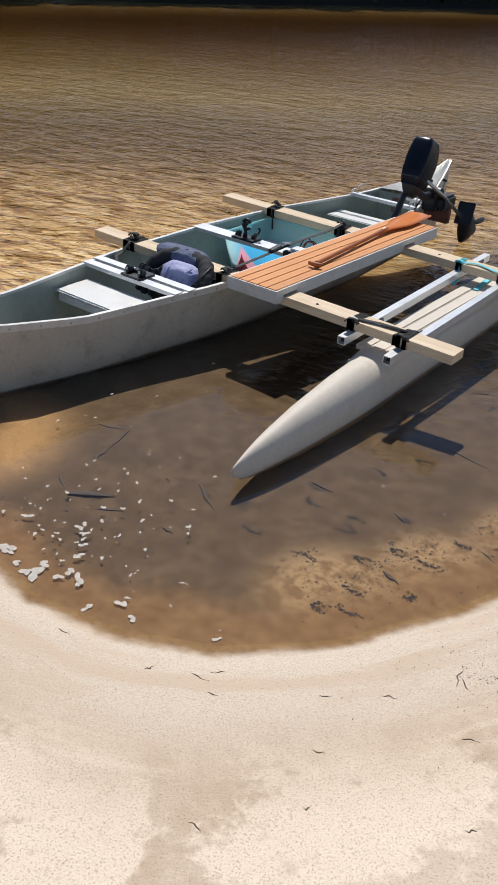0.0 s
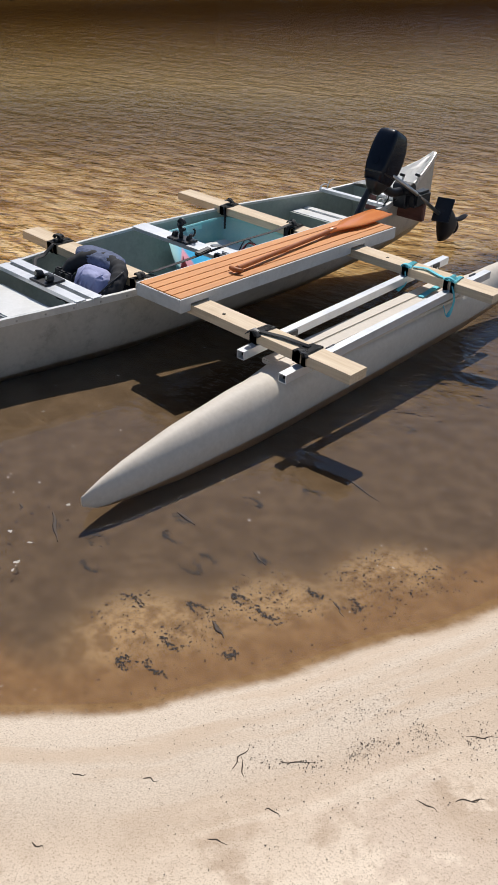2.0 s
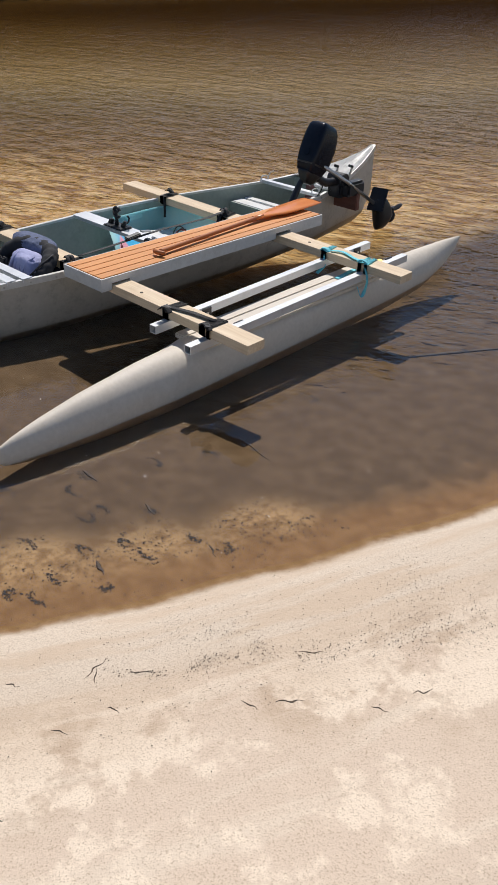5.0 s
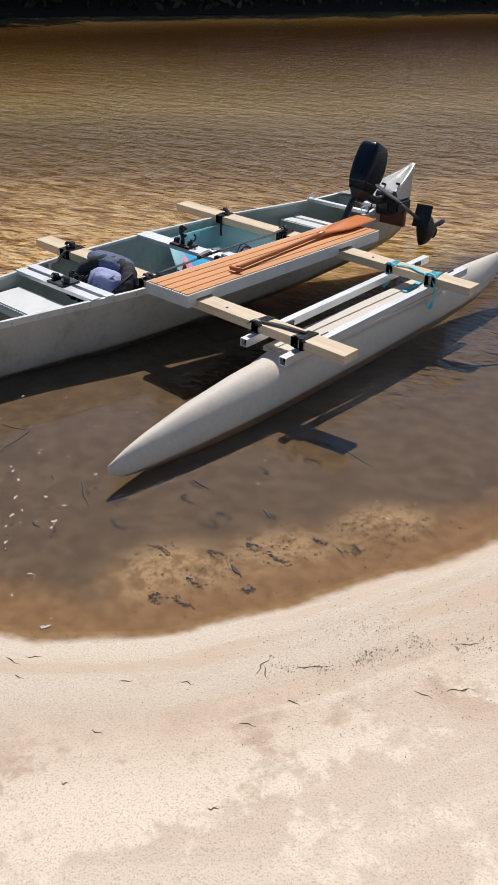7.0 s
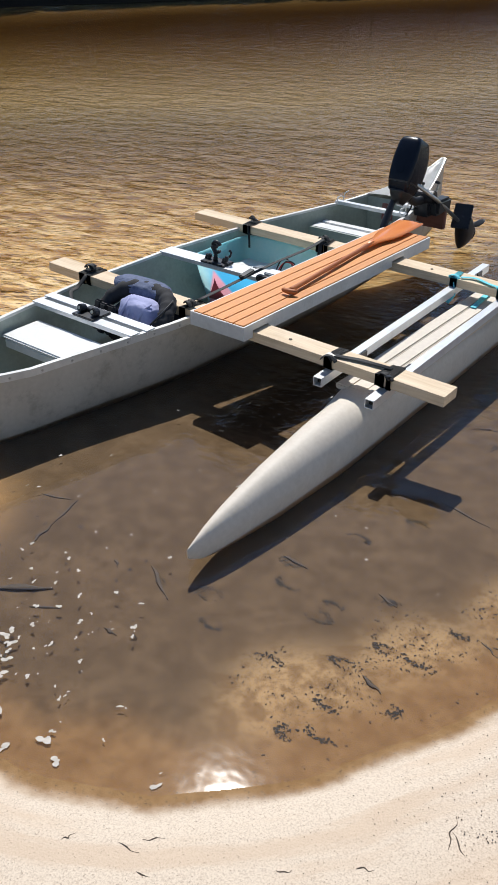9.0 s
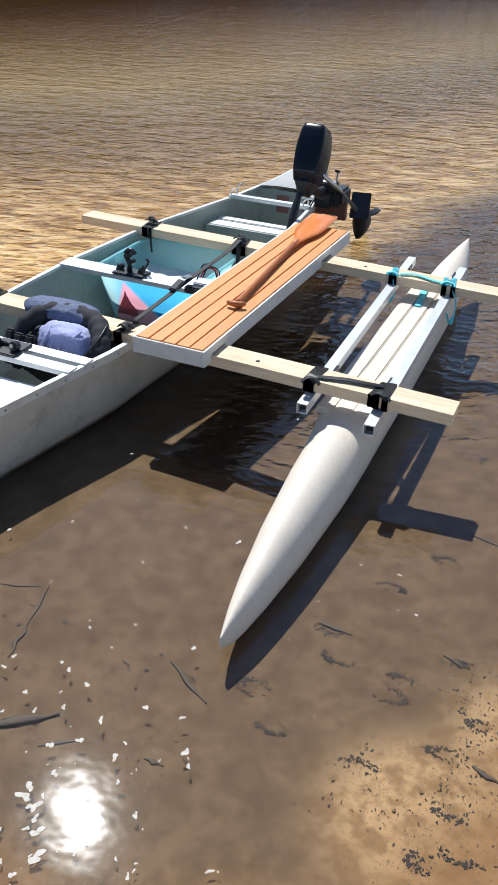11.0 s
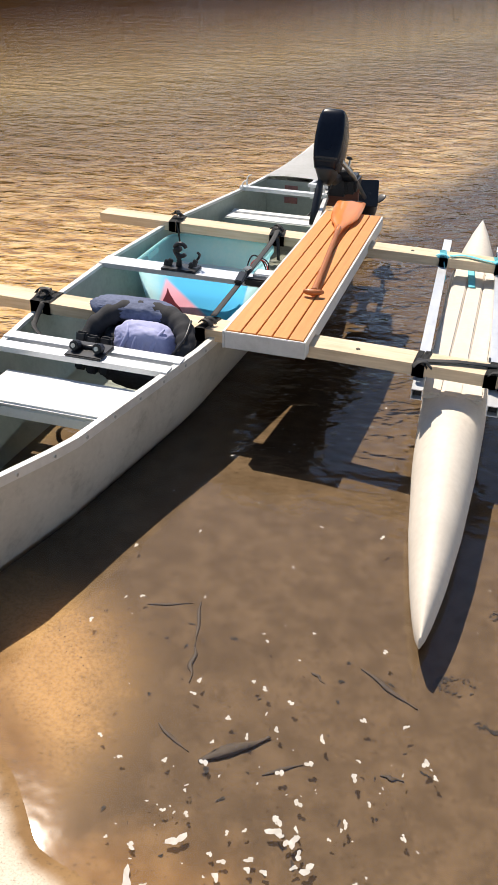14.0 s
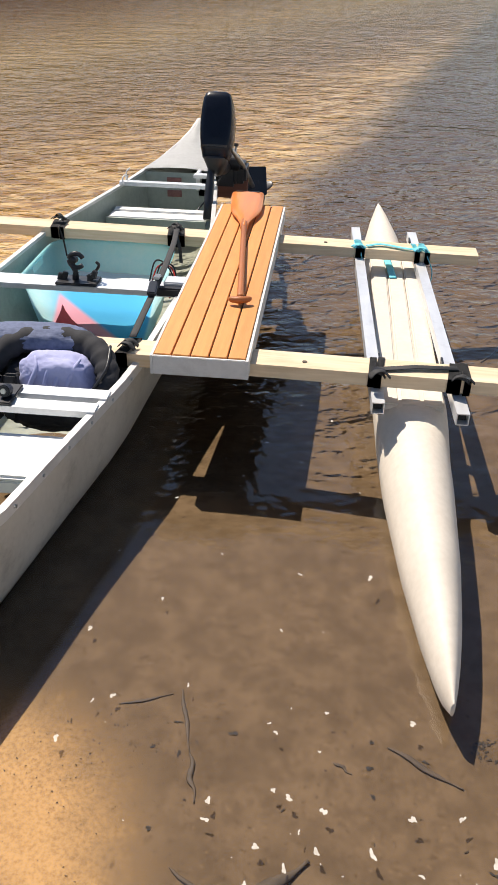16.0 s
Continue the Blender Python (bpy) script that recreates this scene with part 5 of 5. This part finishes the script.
def stick(name, pts, r, mat, label, category, group, bend=0.006, seed=0):
    """A thin crooked stick lying on the ground."""
    rs = random.Random(seed)
    a, b = Vector(pts[0]), Vector(pts[-1])
    mids = [a.lerp(b, t) + Vector((rs.uniform(-bend, bend), rs.uniform(-bend, bend))) for t in (0.25, 0.5, 0.75)]
    line = smooth_line([(p.x, p.y, ground_z(p.x, p.y) + r * 0.3) for p in (a, *mids, b)], 4)
    n = len(line)
    ob = part(name, sweep(line, [r * max(0.25, 1 - abs(2 * k / (n - 1) - 0.85) ** 1.5) * rs.uniform(0.85, 1.1) for k in range(n)], 7, flat=0.45), mat, None, smooth=True)
    return tagged(ob, label, category, group)


STICKS = [((-1.517, 1.77), (-1.382, 1.694), 0.007), ((-1.927, 1.852), (-1.889, 1.704), 0.005), ((-1.889, 1.704), (-1.864, 1.601), 0.006), ((-1.775, 1.417), (-1.658, 1.519), 0.014),
          ((-1.885, 1.481), (-1.802, 1.434), 0.005), ((-1.649, 1.428), (-1.579, 1.478), 0.005), ((-1.431, 1.501), (-1.385, 1.502), 0.006), ((-2.047, 1.80), (-1.944, 1.838), 0.004),
          ((-1.005, 2.60), (-0.82, 2.557), 0.005), ((-1.103, 3.557), (-0.62, 4.25), 0.011), ((-0.80, 1.775), (-0.735, 1.750), 0.007), ((-1.245, 2.055), (-1.155, 2.045), 0.007), ((-0.93, 2.07), (-0.86, 2.05), 0.005),
          ((-0.62, 2.06), (-0.56, 2.03), 0.003), ((-1.62, 1.72), (-1.585, 1.70), 0.004)]
for k, (a, b, r) in enumerate(STICKS):
    stick("sunken_stick", (a, b), r, M_STICK, "dark waterlogged stick lying on the river bed", "stick", "sunken sticks", 0.004, k)
TWIGS = [(-0.425, 1.49, 105, 0.085), (-0.405, 1.475, 140, 0.055), (-0.328, 1.564, 40, 0.075), (-1.268, 0.971, 10, 0.04), (-1.017, 1.026, 70, 0.03), (-0.905, 1.082, 10, 0.05), (-0.882, 1.127, 40, 0.045),
         (-0.843, 1.057, 15, 0.03), (-0.639, 1.226, 40, 0.03), (-0.519, 1.32, 35, 0.035), (-0.554, 1.068, 10, 0.03), (-0.313, 1.308, 25, 0.04), (-0.493, 0.935, 60, 0.012), (-0.635, 0.759, 0, 0.03),
         (-0.215, 1.096, 45, 0.025), (-0.282, 1.431, 20, 0.03), (-0.067, 1.653, 5, 0.045), (-0.014, 1.719, 50, 0.05), (0.0, 1.735, 45, 0.04), (0.196, 1.963, 60, 0.05), (0.156, 1.848, 20, 0.04), (-0.075, 1.89, 40, 0.07)]
for k, (x, y, a, n) in enumerate(TWIGS):
    d = Vector((math.cos(radians(a)), math.sin(radians(a)))) * n / 2
    stick("twig", (Vector((x, y)) - d, Vector((x, y)) + d), 0.0016, M_TWIG, "thin dry dark twig on the sand", "twig", "twigs on the beach", 0.005, k + 40)


# ---- trees on the far bank ----
def build_tree(seed, height, spread):
    rnd = random.Random(seed)
    tree = thing("tree", (0, 0, 0), "dark green leafy tree on the far river bank", "tree", "far bank trees")
    trunk = [(0, 0, -0.3), (0.1, 0.05, height * 0.25), (rnd.uniform(-0.3, 0.3), 0.1, height * 0.55), (rnd.uniform(-0.5, 0.5), 0.2, height * 0.9)]
    line = smooth_line(trunk, 4)
    bm = sweep(line, [0.22 * (1 - 0.85 * k / (len(line) - 1)) for k in range(len(line))], 8)
    tips = []
    for k in range(11):
        h = height * rnd.uniform(0.22, 0.85)
        a = rnd.uniform(0, 6.28)
        r = spread * rnd.uniform(0.5, 1.0) * (1.15 - 0.6 * h / height)
        tip = Vector((r * math.cos(a), r * math.sin(a), h + rnd.uniform(0.3, 1.4)))
        sweep([(0, 0, h), tip * 0.5 + Vector((0, 0, h * 0.5 + 0.1)), tip], [0.09, 0.06, 0.02], 6, bm)
        tips.append(tip)
    part("trunk", bm, M_BARK, tree, "grey-brown trunk and limbs", smooth=True)
    npr = np.random.RandomState(seed)
    clumps = np.array([list(t) for t in tips] + [[npr.uniform(-1, 1) * spread * 0.8, npr.uniform(-1, 1) * spread * 0.8, height * npr.uniform(0.15, 1.0)] for _ in range(22)])
    idx = npr.randint(0, len(clumps), 3600)
    c = clumps[idx] + npr.normal(0, 0.34, (3600, 3)) * np.array([1.3, 1.3, 0.9])
    c[:, 2] = np.maximum(c[:, 2], 0.2)
    u = npr.normal(0, 1, (3600, 3))
    u /= np.linalg.norm(u, axis=1, keepdims=True)
    w = np.cross(u, npr.normal(0, 1, (3600, 3)))
    w /= np.linalg.norm(w, axis=1, keepdims=True)
    s = npr.uniform(0.10, 0.24, (3600, 1))
    quads = np.stack([c - u * s, c + w * s * 0.5, c + u * s, c - w * s * 0.5], 1).reshape(-1, 3)
    me = bpy.data.meshes.new("crown")
    me.from_pydata(quads.tolist(), [], np.arange(len(quads)).reshape(-1, 4).tolist())
    me.materials.append(M_LEAF)
    crown = new("crown", me)
    crown.parent = tree
    crown["label"] = "dark green leaves in loose clumps"
    ORIGIN[crown.name] = Vector((0, 0, 0))
    return tree


def bank_place(s, e):
    x, y = -18.6 + 0.33 * s - 0.94 * e, 22 + 0.94 * s + 0.33 * e
    return x, y, ground_z(x, y)


kinds = [build_tree(k, h, w) for k, (h, w) in enumerate(((4.6, 1.9), (5.6, 2.2), (3.8, 1.8)))]
rnd = random.Random(12)
spots = []
for k in range(150):
    spots.append((-34 + k * 1.25 + rnd.uniform(-0.5, 0.5), rnd.uniform(1.0, 2.4)))
for k in range(26):
    spots.append((-34 + k * 3.4 + rnd.uniform(-1, 1), rnd.uniform(5.0, 9.0)))
for k, (s, e) in enumerate(spots):
    m = pose(*bank_place(s, e), 0, 0, rnd.uniform(0, 360)) @ Matrix.Scale(rnd.uniform(0.62, 0.88), 4)
    if k < 3:
        kinds[k].matrix_basis = m
    else:
        t = copy_thing(kinds[k % 3], Matrix())
        t.matrix_basis = m
npr = np.random.RandomState(4)
N = 26000
ss, ee = npr.uniform(-40, 150, N), npr.gamma(2.0, 0.7, N)
hh = npr.uniform(0, 1, N) ** 1.4 * 2.2
cx, cy = -18.6 + 0.33 * ss - 0.94 * ee, 22 + 0.94 * ss + 0.33 * ee
c = np.stack([cx, cy, ground_height(cx, cy)[0] + hh], -1)
u = npr.normal(0, 1, (N, 3))
u /= np.linalg.norm(u, axis=1, keepdims=True)
w = np.cross(u, npr.normal(0, 1, (N, 3)))
w /= np.linalg.norm(w, axis=1, keepdims=True)
s = npr.uniform(0.08, 0.22, (N, 1))
quads = np.stack([c - u * s, c + w * s * 0.5, c + u * s, c - w * s * 0.5], 1).reshape(-1, 3)
me = bpy.data.meshes.new("undergrowth")
me.from_pydata(quads.tolist(), [], np.arange(len(quads)).reshape(-1, 4).tolist())
me.materials.append(M_LEAF)
tagged(new("undergrowth", me), "dark green bushes along the far river bank", "bushes", kind="stuff")
